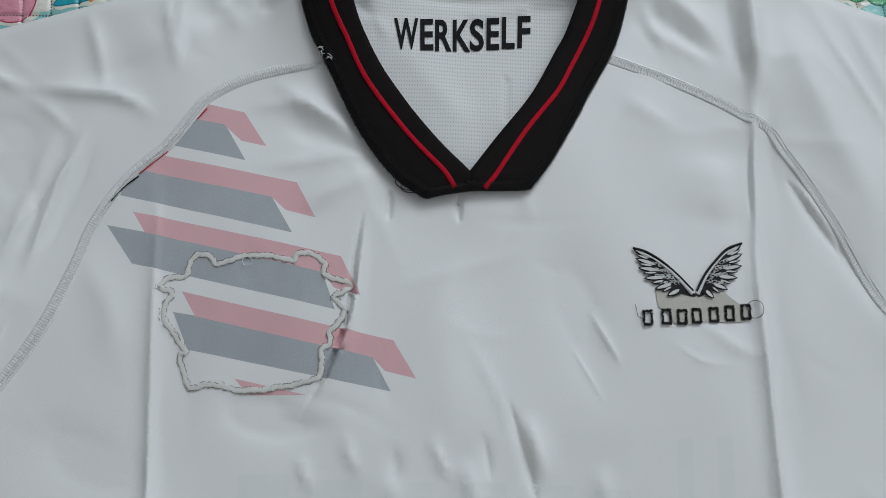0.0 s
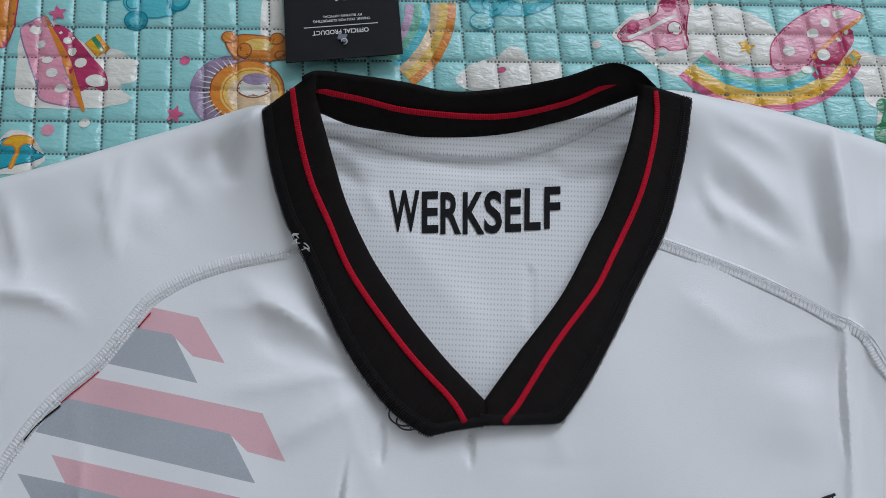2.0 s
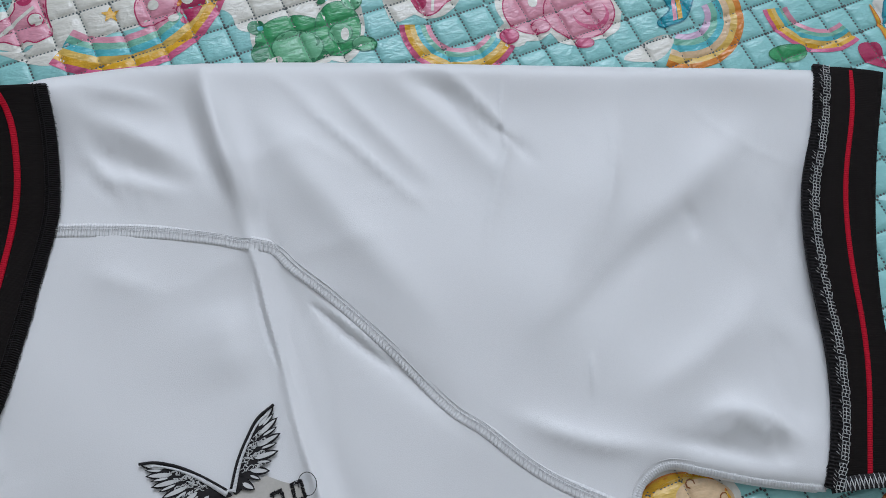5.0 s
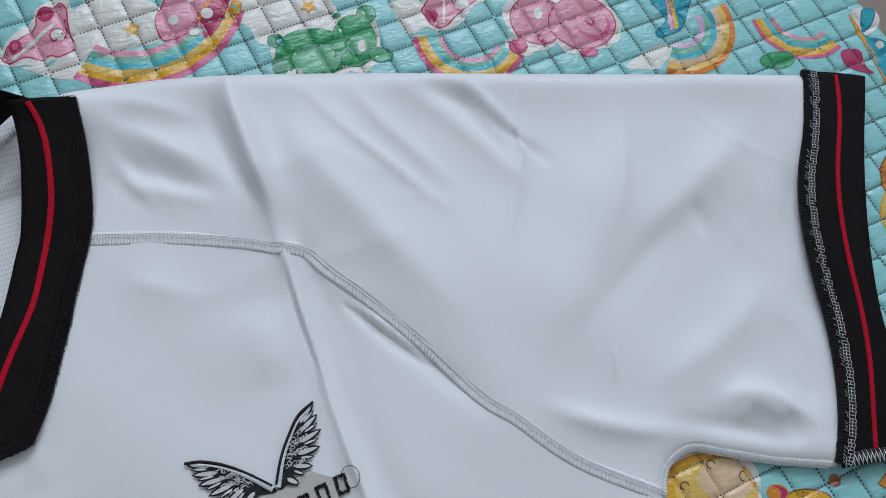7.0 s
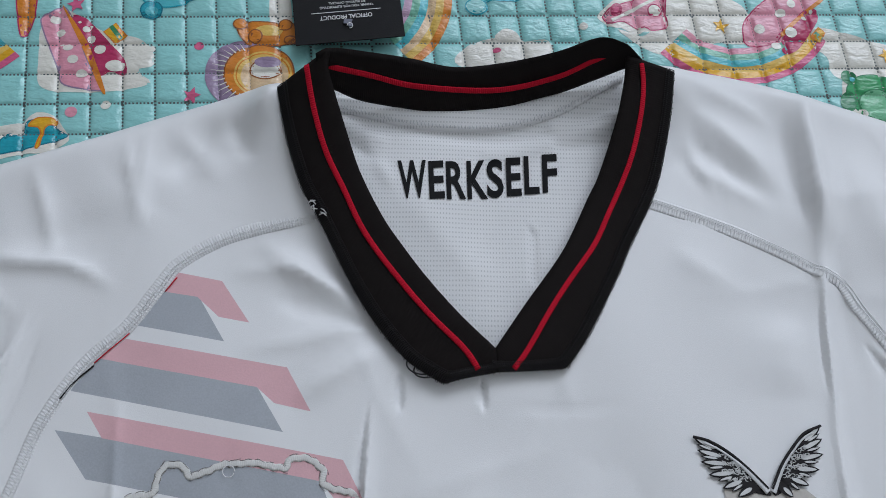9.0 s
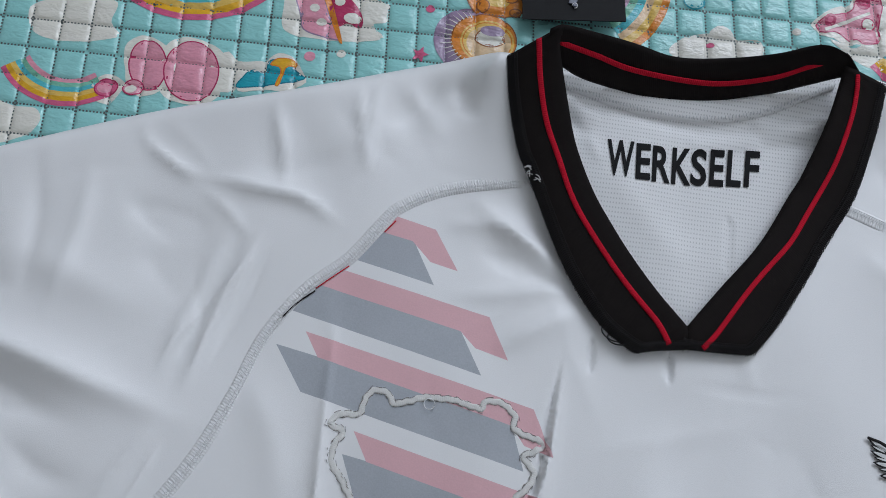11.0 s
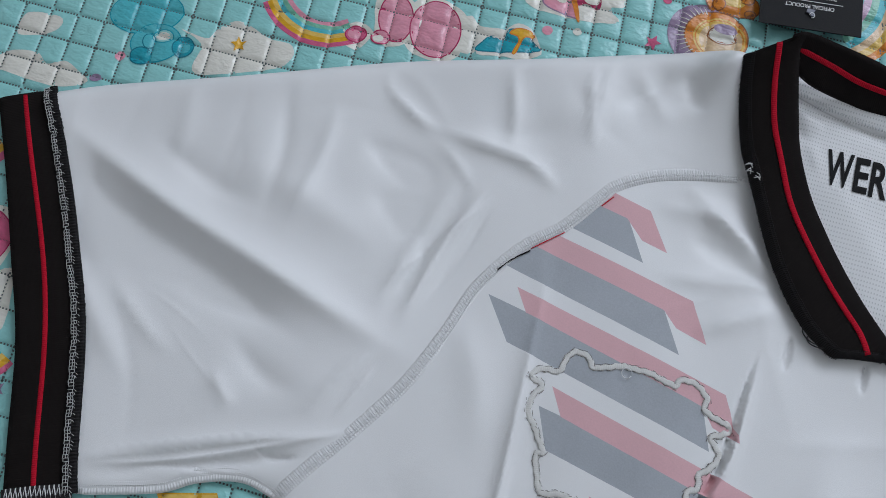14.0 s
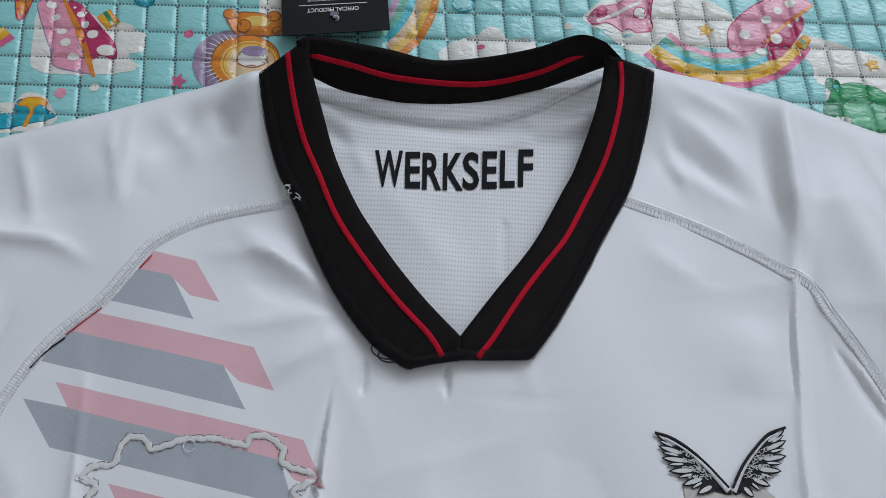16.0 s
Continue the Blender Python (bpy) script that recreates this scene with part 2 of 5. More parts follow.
def band(name, a, b, camber=0.0006, thick=0.0014, across=8, closed=False):
    """A thick ribbon between two space curves of the same count; its UVs are metres along and across."""
    n = len(a)
    t = np.linspace(0, 1, across)
    s = np.r_[0, np.cumsum(np.linalg.norm(np.diff((a + b) / 2, axis=0), axis=1))]
    V, U, F = [], [], []
    w = np.linalg.norm(b - a, axis=1)
    for i in range(n):
        for k in t:
            p = a[i] * (1 - k) + b[i] * k
            p = p + np.array((0, 0, camber * (1 - (2 * k - 1) ** 4)))
            V.append(p)
            U.append((s[i], k * w[i]))
        for k in (1, 0):
            p = (a[i] * (1 - k) + b[i] * k) - np.array((0, 0, thick))
            V.append(p)
            U.append((s[i], k * w[i]))
    m = across + 2
    for i in range(n if closed else n - 1):
        j = (i + 1) % n
        for k in range(m):
            q = (k + 1) % m
            F.append((i * m + k, j * m + k, j * m + q, i * m + q))
    if not closed:
        F.append(tuple(range(m)))
        F.append(tuple((n - 1) * m + k for k in range(m))[::-1])
    me = mesh_of(name, V, F, uvs=U)
    bm = bmesh.new()
    bm.from_mesh(me)
    bmesh.ops.recalc_face_normals(bm, faces=bm.faces)
    bm.to_mesh(me)
    bm.free()
    return me


def lettering(body, spread=0.0):
    """Built-in font text as flat vertices in a unit box, and its faces."""
    cu = bpy.data.curves.new("lettering", "FONT")
    cu.body, cu.offset, cu.resolution_u = body, spread, 4
    ob = new("lettering", cu)
    bpy.context.view_layer.update()
    me = bpy.data.meshes.new_from_object(ob.evaluated_get(bpy.context.evaluated_depsgraph_get()))
    v = np.array([p.co[:2] for p in me.vertices])
    f = [tuple(p.vertices) for p in me.polygons]
    bpy.data.objects.remove(ob)
    bpy.data.curves.remove(cu)
    bpy.data.meshes.remove(me)
    v = (v - v.min(0)) / (v.max(0) - v.min(0))
    return v, f


def mm(pts):
    return np.array(pts, float) / 1000


# ---- floor ----
def slab(name, x0, x1, y0, y1, z0, z1, material, parent=None):
    v = [(x, y, z) for z in (z0, z1) for x, y in ((x0, y0), (x1, y0), (x1, y1), (x0, y1))]
    f = [(3, 2, 1, 0), (4, 5, 6, 7), (0, 1, 5, 4), (1, 2, 6, 5), (2, 3, 7, 6), (3, 0, 4, 7)]
    return part(name, mesh_of(name, v, f, False), material, parent)


X0, X1, Y0, Y1, TOP = -2.1, 2.6, -2.6, 2.0, 2.9
tagged(slab("floor", X0, X1, Y0, Y1, -0.112, -0.012, "floor"), "tan stone-look floor beyond the edge of the mat", "floor", kind="structure")
tagged(slab("ceiling", X0, X1, Y0, Y1, TOP, TOP + 0.1, "plaster"), "plain white ceiling", "ceiling", kind="structure")
for name, box in (("wall_west", (X0 - 0.15, X0, Y0, Y1)), ("wall_east", (X1, X1 + 0.15, Y0, Y1)), ("wall_south", (X0 - 0.15, X1 + 0.15, Y0 - 0.15, Y0))):
    tagged(slab(name, *box, -0.112, TOP + 0.1, "plaster"), "plain off-white plastered wall", "wall", kind="structure")
wall_north = tagged(new("wall_north"), "plain off-white wall with a wide window opening", "wall", kind="structure")
WX0, WX1, WZ0, WZ1 = 0.08, 2.02, 1.18, 2.72
for box in ((X0 - 0.15, WX0, -0.112, TOP + 0.1), (WX1, X1 + 0.15, -0.112, TOP + 0.1), (WX0, WX1, -0.112, WZ0), (WX0, WX1, WZ1, TOP + 0.1)):
    slab("wall_piece", box[0], box[1], Y1, Y1 + 0.15, box[2], box[3], "plaster", wall_north)
window_1 = tagged(new("window_1"), "wide daylit window with a white frame", "window", kind="structure")
for box in ((WX0, WX0 + 0.05, WZ0, WZ1), (WX1 - 0.05, WX1, WZ0, WZ1), (WX0 + 0.05, WX1 - 0.05, WZ0, WZ0 + 0.05), (WX0 + 0.05, WX1 - 0.05, WZ1 - 0.05, WZ1), (1.03, 1.07, WZ0 + 0.05, WZ1 - 0.05)):
    slab("window_frame", box[0], box[1], Y1 + 0.05, Y1 + 0.11, box[2], box[3], "plaster", window_1)

# ---- the quilted play mat ----
# quilt lines: integer u across, integer v away from the camera
QA = np.array([[72.356, 8.184], [-3.327, 68.277]])
QO = np.array([-0.371, 0.064])
QI = np.linalg.inv(QA)
FINE = np.array([0.0, 0.045, 0.11, 0.2, 0.34, 0.5, 0.66, 0.8, 0.89, 0.955])
COARSE = np.array([0.0, 0.08, 0.5, 0.92])


def quilt(p):
    f = (p @ QA.T + QO) % 1.0
    q = 1 - np.abs(2 * f - 1) ** 5
    return 0.0015 * ((q[:, 0] * q[:, 1]) ** 0.7 - 1)


U0, U1, V0, V1 = -62, 33, -36, 40
us = np.concatenate([k + (FINE if k > -37 else COARSE) for k in range(U0, U1)])
us = us[us < 32.6]
vs = np.concatenate([k + (FINE if -15 < k < 16 else COARSE) for k in range(V0, V1)])
gu, gv = np.meshgrid(us, vs)
LAT = (np.stack([gu.ravel(), gv.ravel()], 1) - QO) @ QI.T
play_mat = thing("play_mat", "glossy turquoise quilted play mat printed with clouds and rainbows", "play mat")
nu, nv = len(us), len(vs)
z = quilt(LAT)
top = np.c_[LAT, z]
F = []
for j in range(nv - 1):
    for i in range(nu - 1):
        F.append((j * nu + i, j * nu + i + 1, (j + 1) * nu + i + 1, (j + 1) * nu + i))
rim = [i for i in range(nu)] + [j * nu + nu - 1 for j in range(1, nv)] + [(nv - 1) * nu + i for i in range(nu - 2, -1, -1)] + [j * nu for j in range(nv - 2, 0, -1)]
base = len(top)
low = top[rim].copy()
low[:, 2] = -0.0115
for k in range(len(rim)):
    q = (k + 1) % len(rim)
    F.append((rim[q], rim[k], base + k, base + q))
part("quilted_sheet", mesh_of("quilted_sheet", np.vstack([top, low]), F), "sea", play_mat, "turquoise quilted vinyl sheet")

# pressed stitch marks along the quilt lines: flat dark dashes paint the shadow inside each pit
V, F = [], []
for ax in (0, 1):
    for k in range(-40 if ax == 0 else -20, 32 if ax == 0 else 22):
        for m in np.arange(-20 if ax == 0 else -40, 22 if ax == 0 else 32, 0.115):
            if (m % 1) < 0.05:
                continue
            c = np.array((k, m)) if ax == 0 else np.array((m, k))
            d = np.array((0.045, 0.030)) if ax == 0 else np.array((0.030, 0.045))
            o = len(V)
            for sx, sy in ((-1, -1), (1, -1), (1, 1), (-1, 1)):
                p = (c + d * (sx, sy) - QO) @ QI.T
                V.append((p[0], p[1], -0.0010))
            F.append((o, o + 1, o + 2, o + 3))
st = part("stitch_pit_shade", mesh_of("stitch_pit_shade", V, F, False), "stitch", play_mat, "dotted pressed stitch lines, the shade in their pits drawn as dark dashes")
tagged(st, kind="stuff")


def printed(name, pts, material, level, round_it=True, label=""):
    p = smooth_curve(mm(pts), min(0.0022, float(np.ptp(mm(pts), axis=0).max()) / 9), True) if round_it else mm(pts)
    if not round_it:
        p = np.vstack([np.linspace(a, b, max(2, int(np.linalg.norm(b - a) / 0.002)), endpoint=False) for a, b in zip(p, np.roll(p, -1, 0))])
    me = sheet(name, p, LAT, lambda v: quilt(v) + 0.00009 + 0.00004 * level)
    return part(name, me, material, play_mat, label)


def blob(cx, cy, rx, ry, n=12):
    return [(cx + rx * math.cos(2 * math.pi * i / n), cy + ry * math.sin(2 * math.pi * i / n)) for i in range(n)]


def rainbow(cx, cy, r1, r0, a0, a1):
    colors = ["pink", "gold", "yellow", "aqua", "mint", "rose"] if a0 > 10 or a0 < -60 else ["orange", "yellow", "peach", "aqua", "mint", "lilac"]
    w = (r1 - r0) / len(colors)
    a1 = a1 + 360 if a0 > 90 else a1
    for i, c in enumerate(colors):
        ro, ri = r1 - i * w, r1 - (i + 1) * w
        n = max(8, int(abs(a1 - a0) * r1 / 120))
        ang = [math.radians(a0 + (a1 - a0) * k / n) for k in range(n + 1)]
        pts = [(cx + ro * math.cos(a), cy + ro * math.sin(a)) for a in ang] + [(cx + ri * math.cos(a), cy + ri * math.sin(a)) for a in ang[::-1]]
        printed("rainbow_band", pts, c, 2.6 + 0.15 * (int(cx) % 3), False)


CLOUDS = [
    [(-198, 133), (-194, 115), (-182, 113), (-168, 114), (-156, 118), (-148, 119), (-154, 125), (-148, 137), (-159, 138), (-174, 145), (-189, 154), (-198, 146)],
    [(-11, 132), (-15, 136), (-8, 144), (2, 148), (8, 153), (14, 151), (17, 147), (28, 148), (30, 140), (21, 133), (2, 131)],
    [(61, 155), (75, 153), (82, 174), (100, 175), (105, 167), (119, 167), (122, 155), (108, 150), (91, 145), (85, 142), (77, 143), (68, 149)],
    [(-274, 105), (-269, 98), (-288, 92), (-306, 93), (-313, 104), (-307, 111), (-276, 117)],
    [(-224, 89), (-218, 99), (-211, 95), (-199, 97), (-200, 92), (-211, 89), (-210, 80), (-219, 79)],
    [(-427, 2), (-424, 9), (-410, 13), (-403, 9), (-395, 13), (-386, 10), (-380, 6), (-394, -1), (-424, -1)],
    [(-349, 47), (-335, 46), (-332, 53), (-323, 60), (-306, 56), (-295, 56), (-292, 49), (-300, 40), (-333, 27), (-336, 42)],
    [(-384, -104), (-382, -98), (-379, -94), (-371, -89), (-366, -100), (-363, -116), (-371, -117), (-376, -110)],
    [(-424, 31), (-407, 34), (-407, 26), (-423, 19)],
    [(-456, -14), (-445, -12), (-437, -17), (-427, -25), (-428, -35), (-445, -37)],
    [(83, 165), (88, 155), (97, 152), (122, 150), (126, 164), (116, 174), (95, 180)],
    [(225, 130), (226, 118), (237, 119), (258, 121), (261, 127), (227, 137)],
    [(317, 69), (325, 73), (332, 75), (342, 75), (342, 70), (331, 64)],
    [(159, 160), (151, 153), (159, 144), (163, 133), (191, 130), (198, 147)],
    [(441, 62), (439, 48), (450, 50), (452, 58)],
    [(362, -109), (371, -108), (361, -127), (352, -133), (357, -120)],
    [(-99, 179), (-93, 178), (-88, 145), (-94, 145), (-99, 154)],
]
for k, pts in enumerate(CLOUDS):
    printed("printed_cloud", pts, "white", 0.3 * (k % 5), True)
RAINBOWS = [
    (-64, 168, 48, 26, 6, -49),
    (116, 179, 51, 32, -135, -30),
    (254, 109, 27, 13, 165, -44),
    (352, 82, 28, 10, 8, -130),
    (414, 69, 26, 14, 171, -66),
    (-244, 163, 51, 32, -120, -41),
    (-288, 95, 36, 22, -143, -51),
    (-433, -20, 41, 17, -150, -28),
    (-375, -118, 26, 11, -90, -22),
]
for row in RAINBOWS:
    rainbow(*row)
def oval(cx, cy, rx, ry, turn=0):
    """An oval outline, its long way turned by some degrees."""
    a = math.radians(turn)
    return [(cx + x * math.cos(a) - y * math.sin(a), cy + x * math.sin(a) + y * math.cos(a)) for x, y in blob(0, 0, rx, ry, 18)]


def drawn(fill, line, level, pts, halo=False):
    """A printed shape with a darker drawn outline; a halo is the white cloud left round it."""
    straight = len(pts) <= 4
    p = np.array(pts, float) if straight else smooth_curve(pts, 1.5, True)
    q = np.roll(p, -1, 0)
    area = (p[:, 0] * q[:, 1] - q[:, 0] * p[:, 1]).sum()
    t = q - np.roll(p, 1, 0)
    t /= np.maximum(np.linalg.norm(t, axis=1, keepdims=True), 1e-6)
    out = np.stack([t[:, 1], -t[:, 0]], 1) * (1 if area > 0 else -1)
    if halo:
        w = 2.6 + 1.2 * np.sin(np.arange(len(p)) * 0.4 + p[0, 0])
        printed("printed_cloud", smooth_curve((p + out * w[:, None])[::4], 2.5, True), "white", 1.6 + 0.1 * (len(bpy.data.objects) % 9), False)
    if line and not fill:
        printed("printed_line", np.vstack([p[:-1], (p - out * 0.55)[:-1][::-1]]), line, level, False)
        return
    if line and line != fill:
        printed("printed_outline", p, line, level - 0.5, False)
        p = p - out * 0.65
    printed("printed_figure", p, fill, level + 0.05 * (len(bpy.data.objects) % 9), False)


# taxi and balloon over the rainbow
drawn("rose", "red_p", 4, [(53.8, 161.0), (57.5, 166.6), (61.0, 168.2), (70.6, 172.6), (72.4, 178.2), (76.4, 181.5), (81.2, 180.9), (84.0, 182.2), (86.3, 178.3), (85.1, 170.9), (84.6, 165.0), (85.1, 159.3), (83.5, 156.2), (77.0, 154.5), (73.8, 156.4), (69.3, 155.6), (63.6, 158.9), (57.8, 157.9)], True)
drawn("white", "red_p", 6, oval(79.2, 166.1, 3.6, 3.5, -18))
drawn("red_p", "", 6, oval(76.8, 178.0, 3.6, 4.1, -18))
drawn("red_p", "", 6, oval(60.9, 165.8, 2.8, 3.4, -18))
drawn("pink", "", 7, oval(76.8, 178.0, 1.7, 1.8, -18))
drawn("pink", "", 7, oval(60.9, 165.8, 1.4, 1.7, -18))
drawn("white", "", 8, [(58.0, 160.5), (58.8, 159.0), (80.1, 171.6), (79.5, 173.1)])
drawn("rose", "red_p", 5, [(120.3, 159.2), (126.0, 168.0), (136.8, 177.3), (146.2, 182.2), (151.4, 182.8), (158.4, 180.6), (162.7, 177.4), (152.6, 168.1), (141.6, 157.6), (134.7, 150.2), (125.8, 148.3), (120.9, 149.4)])
drawn("red_p", "red_p", 6, [(148.7, 167.0), (152.8, 170.2), (157.4, 169.8), (157.3, 164.1), (152.8, 156.8), (148.5, 150.9), (144.4, 146.5), (139.3, 144.9), (137.7, 147.5), (139.6, 149.0), (138.6, 151.8), (141.5, 157.0)])
drawn("orange", "", 7, [(162.7, 178.0), (161.1, 174.7), (149.8, 165.1), (140.1, 155.2), (139.0, 156.8), (150.0, 167.7)])
drawn("white", "", 9, oval(128.5, 157.9, 2.5, 2.6, 3))
drawn("white", "", 9, oval(139.9, 167.4, 2.6, 2.3, 3))
drawn("white", "", 9, oval(151.7, 177.6, 2.8, 2.1, 3))
drawn("white", "", 9, oval(145.4, 172.6, 2.1, 2.3, 3))
drawn("white", "", 9, oval(143.5, 156.8, 2.8, 2.8, 3))
drawn("white", "", 9, oval(154.7, 168.8, 1.0, 1.2, 3))
drawn("white", "", 9, oval(150.8, 164.9, 1.5, 1.2, 3))
drawn("white", "", 9, oval(135.4, 149.1, 2.5, 2.0, 3))
drawn("gold", "orange", 8, [(152.7, 155.4), (157.0, 160.4), (160.2, 157.2), (156.9, 151.4)])
drawn("mint", "", 9, [(154.0, 156.0), (155.5, 157.8), (158.7, 154.6), (157.5, 152.8)])
# green bear
drawn("green", "forest", 4, oval(182.2, 122.8, 17.2, 12.4, -18), True)
drawn("leaf", "forest", 6, oval(182.3, 119.0, 11.6, 8.8, -18))
drawn("green", "forest", 5, oval(201.7, 122.6, 10.3, 13.8, -18), True)
drawn("leaf", "forest", 6, oval(211.8, 134.3, 4.7, 4.9, -18))
drawn("forest", "forest", 4, oval(167.9, 133.8, 3.8, 3.9, -18))
drawn("aqua", "forest", 6, oval(169.5, 132.9, 2.0, 2.1, -18))
drawn("leaf", "forest", 7, oval(202.1, 119.9, 5.6, 5.4, -18))
drawn("white", "", 8, oval(203.8, 118.7, 1.8, 3.3, -18))
drawn("leaf", "forest", 7, oval(210.5, 111.8, 5.7, 3.9, -18))
drawn("forest", "forest", 5, oval(166.2, 121.0, 4.0, 5.5, -19))
drawn("white", "", 7, oval(171.9, 115.2, 2.5, 2.3, -19))
drawn("forest", "", 6, oval(198.8, 137.9, 2.1, 1.5, -18))
drawn("forest", "", 8, [(190.5, 122.5), (192.4, 119.4), (191.5, 117.2), (189.5, 116.6), (191.1, 118.9)])
# second taxi
drawn("rose", "red_p", 4, [(237.0, 128.4), (239.5, 131.1), (246.1, 136.2), (245.2, 143.2), (247.9, 146.9), (256.8, 149.9), (260.8, 146.4), (260.5, 140.5), (266.3, 138.9), (270.4, 131.5), (267.9, 126.9), (258.4, 123.1), (251.5, 120.0), (246.3, 116.8), (241.8, 116.4), (238.3, 119.6), (237.3, 122.6)], True)
drawn("red_p", "", 6, oval(249.1, 142.4, 3.6, 3.6, -6))
drawn("red_p", "", 6, oval(240.4, 124.6, 3.2, 3.9, -7))
drawn("white", "", 6, oval(256.4, 125.3, 3.4, 2.5, -7))
drawn("white", "", 6, oval(260.4, 135.6, 2.3, 3.2, -6))
drawn("white", "", 7, [(255.5, 148.0), (256.7, 147.5), (244.8, 117.9), (243.7, 118.4)])
# pink bear behind the sleeve
drawn("rose", "red_p", 5, oval(307.3, 98.2, 16.5, 14.5, -18), True)
drawn("rose", "red_p", 4, oval(287.1, 106.4, 13.1, 13.8, -18), True)
drawn("pink", "red_p", 6, oval(272.7, 95.9, 4.5, 4.0, -18), True)
drawn("rose", "red_p", 7, oval(287.8, 96.1, 4.6, 3.7, -18))
drawn("white", "", 8, oval(288.9, 109.1, 2.2, 3.2, -18))
drawn("pink", "red_p", 4, oval(303.7, 82.4, 4.4, 2.8, -18))
drawn("pink", "", 6, oval(311.8, 95.0, 8.3, 7.6, -18))
drawn("rose", "", 7, oval(311.5, 96.8, 7.7, 7.0, -18))
drawn("red_p", "", 8, [(308.9, 99.0), (311.2, 96.2), (313.3, 98.2), (312.8, 95.7), (310.2, 94.9)])
# teal whale
drawn("teal", "deep", 5, [(344.5, 98.8), (346.2, 92.8), (347.0, 86.5), (339.5, 82.7), (339.5, 79.0), (347.3, 78.4), (353.0, 79.9), (358.9, 86.3), (365.6, 96.7), (349.6, 102.6)])
drawn("gold", "", 7, [(355.3, 100.1), (357.4, 99.4), (351.1, 80.5), (348.8, 80.2)])
drawn("rose", "", 7, [(353.6, 100.6), (355.0, 100.1), (348.3, 80.4), (346.4, 80.4)])
# lion under the sleeve
drawn("gold", "orange", 4, oval(263.6, -116.5, 19.5, 14.5, -22), True)
drawn("yellow", "", 5, oval(265.8, -117.4, 17.2, 12.8, -22))
drawn("peach", "", 6, oval(271.4, -115.3, 11.7, 8.4, -22))
drawn("red_p", "orange", 6, oval(288.9, -127.5, 4.7, 3.3, -22))
drawn("orange", "", 7, oval(287.4, -127.3, 2.8, 2.7, -22))
drawn("gold", "brown", 5, oval(299.8, -134.8, 10.0, 4.4, -22))
drawn("brown", "", 6, oval(314.0, -132.2, 2.6, 2.5, -22))
drawn("", "brown", 8, oval(278.9, -116.6, 2.1, 2.2, -22))
drawn("", "brown", 8, oval(268.4, -107.5, 1.9, 2.0, -21))
drawn("", "brown", 8, oval(254.5, -111.0, 1.9, 1.8, -22))
# taxi by the cuff
drawn("rose", "red_p", 4, [(-469.2, 8.9), (-466.0, 11.7), (-461.7, 12.2), (-459.6, 17.3), (-456.4, 20.0), (-446.5, 24.8), (-439.5, 21.9), (-435.8, 15.5), (-438.7, 12.2), (-438.8, 6.2), (-433.2, -3.3), (-435.9, -5.8), (-437.7, -11.2), (-441.1, -11.5), (-447.6, -8.2), (-449.9, -4.8), (-456.3, -3.1), (-460.2, 0.4), (-464.1, -0.9), (-471.5, 1.5)], True)
drawn("red_p", "red_p", 6, oval(-440.2, 16.3, 3.9, 4.1, 19))
drawn("red_p", "red_p", 6, oval(-437.8, -4.9, 4.6, 4.3, 19))
drawn("pink", "", 7, oval(-440.2, 16.3, 1.9, 1.9, 19))
drawn("pink", "", 7, oval(-437.8, -4.9, 2.2, 2.2, 19))
drawn("white", "", 6, oval(-456.8, 9.9, 2.5, 4.1, 19))
drawn("white", "", 6, oval(-453.3, 0.5, 3.6, 3.4, 19))
drawn("white", "", 7, [(-447.9, 22.0), (-446.4, 22.2), (-440.8, -10.4), (-442.6, -10.4)])
# teal bear behind the sleeve
drawn("aqua", "teal", 4, oval(-368.4, 49.9, 18.3, 12.1, 19))
drawn("aqua", "teal", 5, oval(-357.4, 36.0, 12.6, 10.6, 19))
drawn("teal", "deep", 6, oval(-361.6, 27.1, 5.5, 4.9, 19))
drawn("teal", "deep", 6, oval(-344.0, 38.0, 5.5, 5.9, 19))
drawn("aqua", "", 7, oval(-343.2, 37.7, 3.0, 3.1, 19))
drawn("sea", "teal", 7, oval(-355.6, 40.3, 5.5, 3.8, 19))
drawn("white", "", 8, oval(-355.6, 40.3, 3.6, 2.2, 19))
drawn("", "deep", 8, oval(-360.9, 35.8, 3.3, 4.4, 19))
drawn("mauve", "", 5, oval(-377.2, 9.4, 3.0, 2.1, 19))
# pink bear by the cuff
drawn("pink", "red_p", 4, oval(-408.1, -87.3, 17.9, 15.8, 19), True)
drawn("rose", "red_p", 4, oval(-411.8, -69.8, 13.5, 11.7, 19), True)
drawn("pink", "red_p", 5, oval(-393.2, -80.7, 15.9, 15.0, 19), True)
drawn("rose", "red_p", 6, oval(-394.2, -83.9, 12.3, 11.4, 19))
drawn("pink", "red_p", 5, oval(-412.7, -57.6, 5.7, 4.5, 19), True)
drawn("rose", "", 6, oval(-412.7, -57.6, 3.4, 2.6, 19))
drawn("pink", "red_p", 6, oval(-424.8, -71.3, 5.7, 5.6, 19))
drawn("white", "red_p", 7, oval(-405.3, -67.8, 3.4, 3.6, 19))
drawn("white", "red_p", 7, oval(-417.2, -76.0, 3.6, 2.2, 19))
drawn("rose", "red_p", 5, oval(-406.8, -95.4, 13.2, 6.5, 19))
drawn("red_p", "", 8, [(-396.0, -85.4), (-393.8, -86.4), (-392.2, -85.0), (-393.2, -87.0), (-395.4, -86.6)])
drawn("red_p", "", 8, [(-391.6, -83.9), (-389.3, -84.5), (-388.3, -82.7), (-389.0, -85.3)])
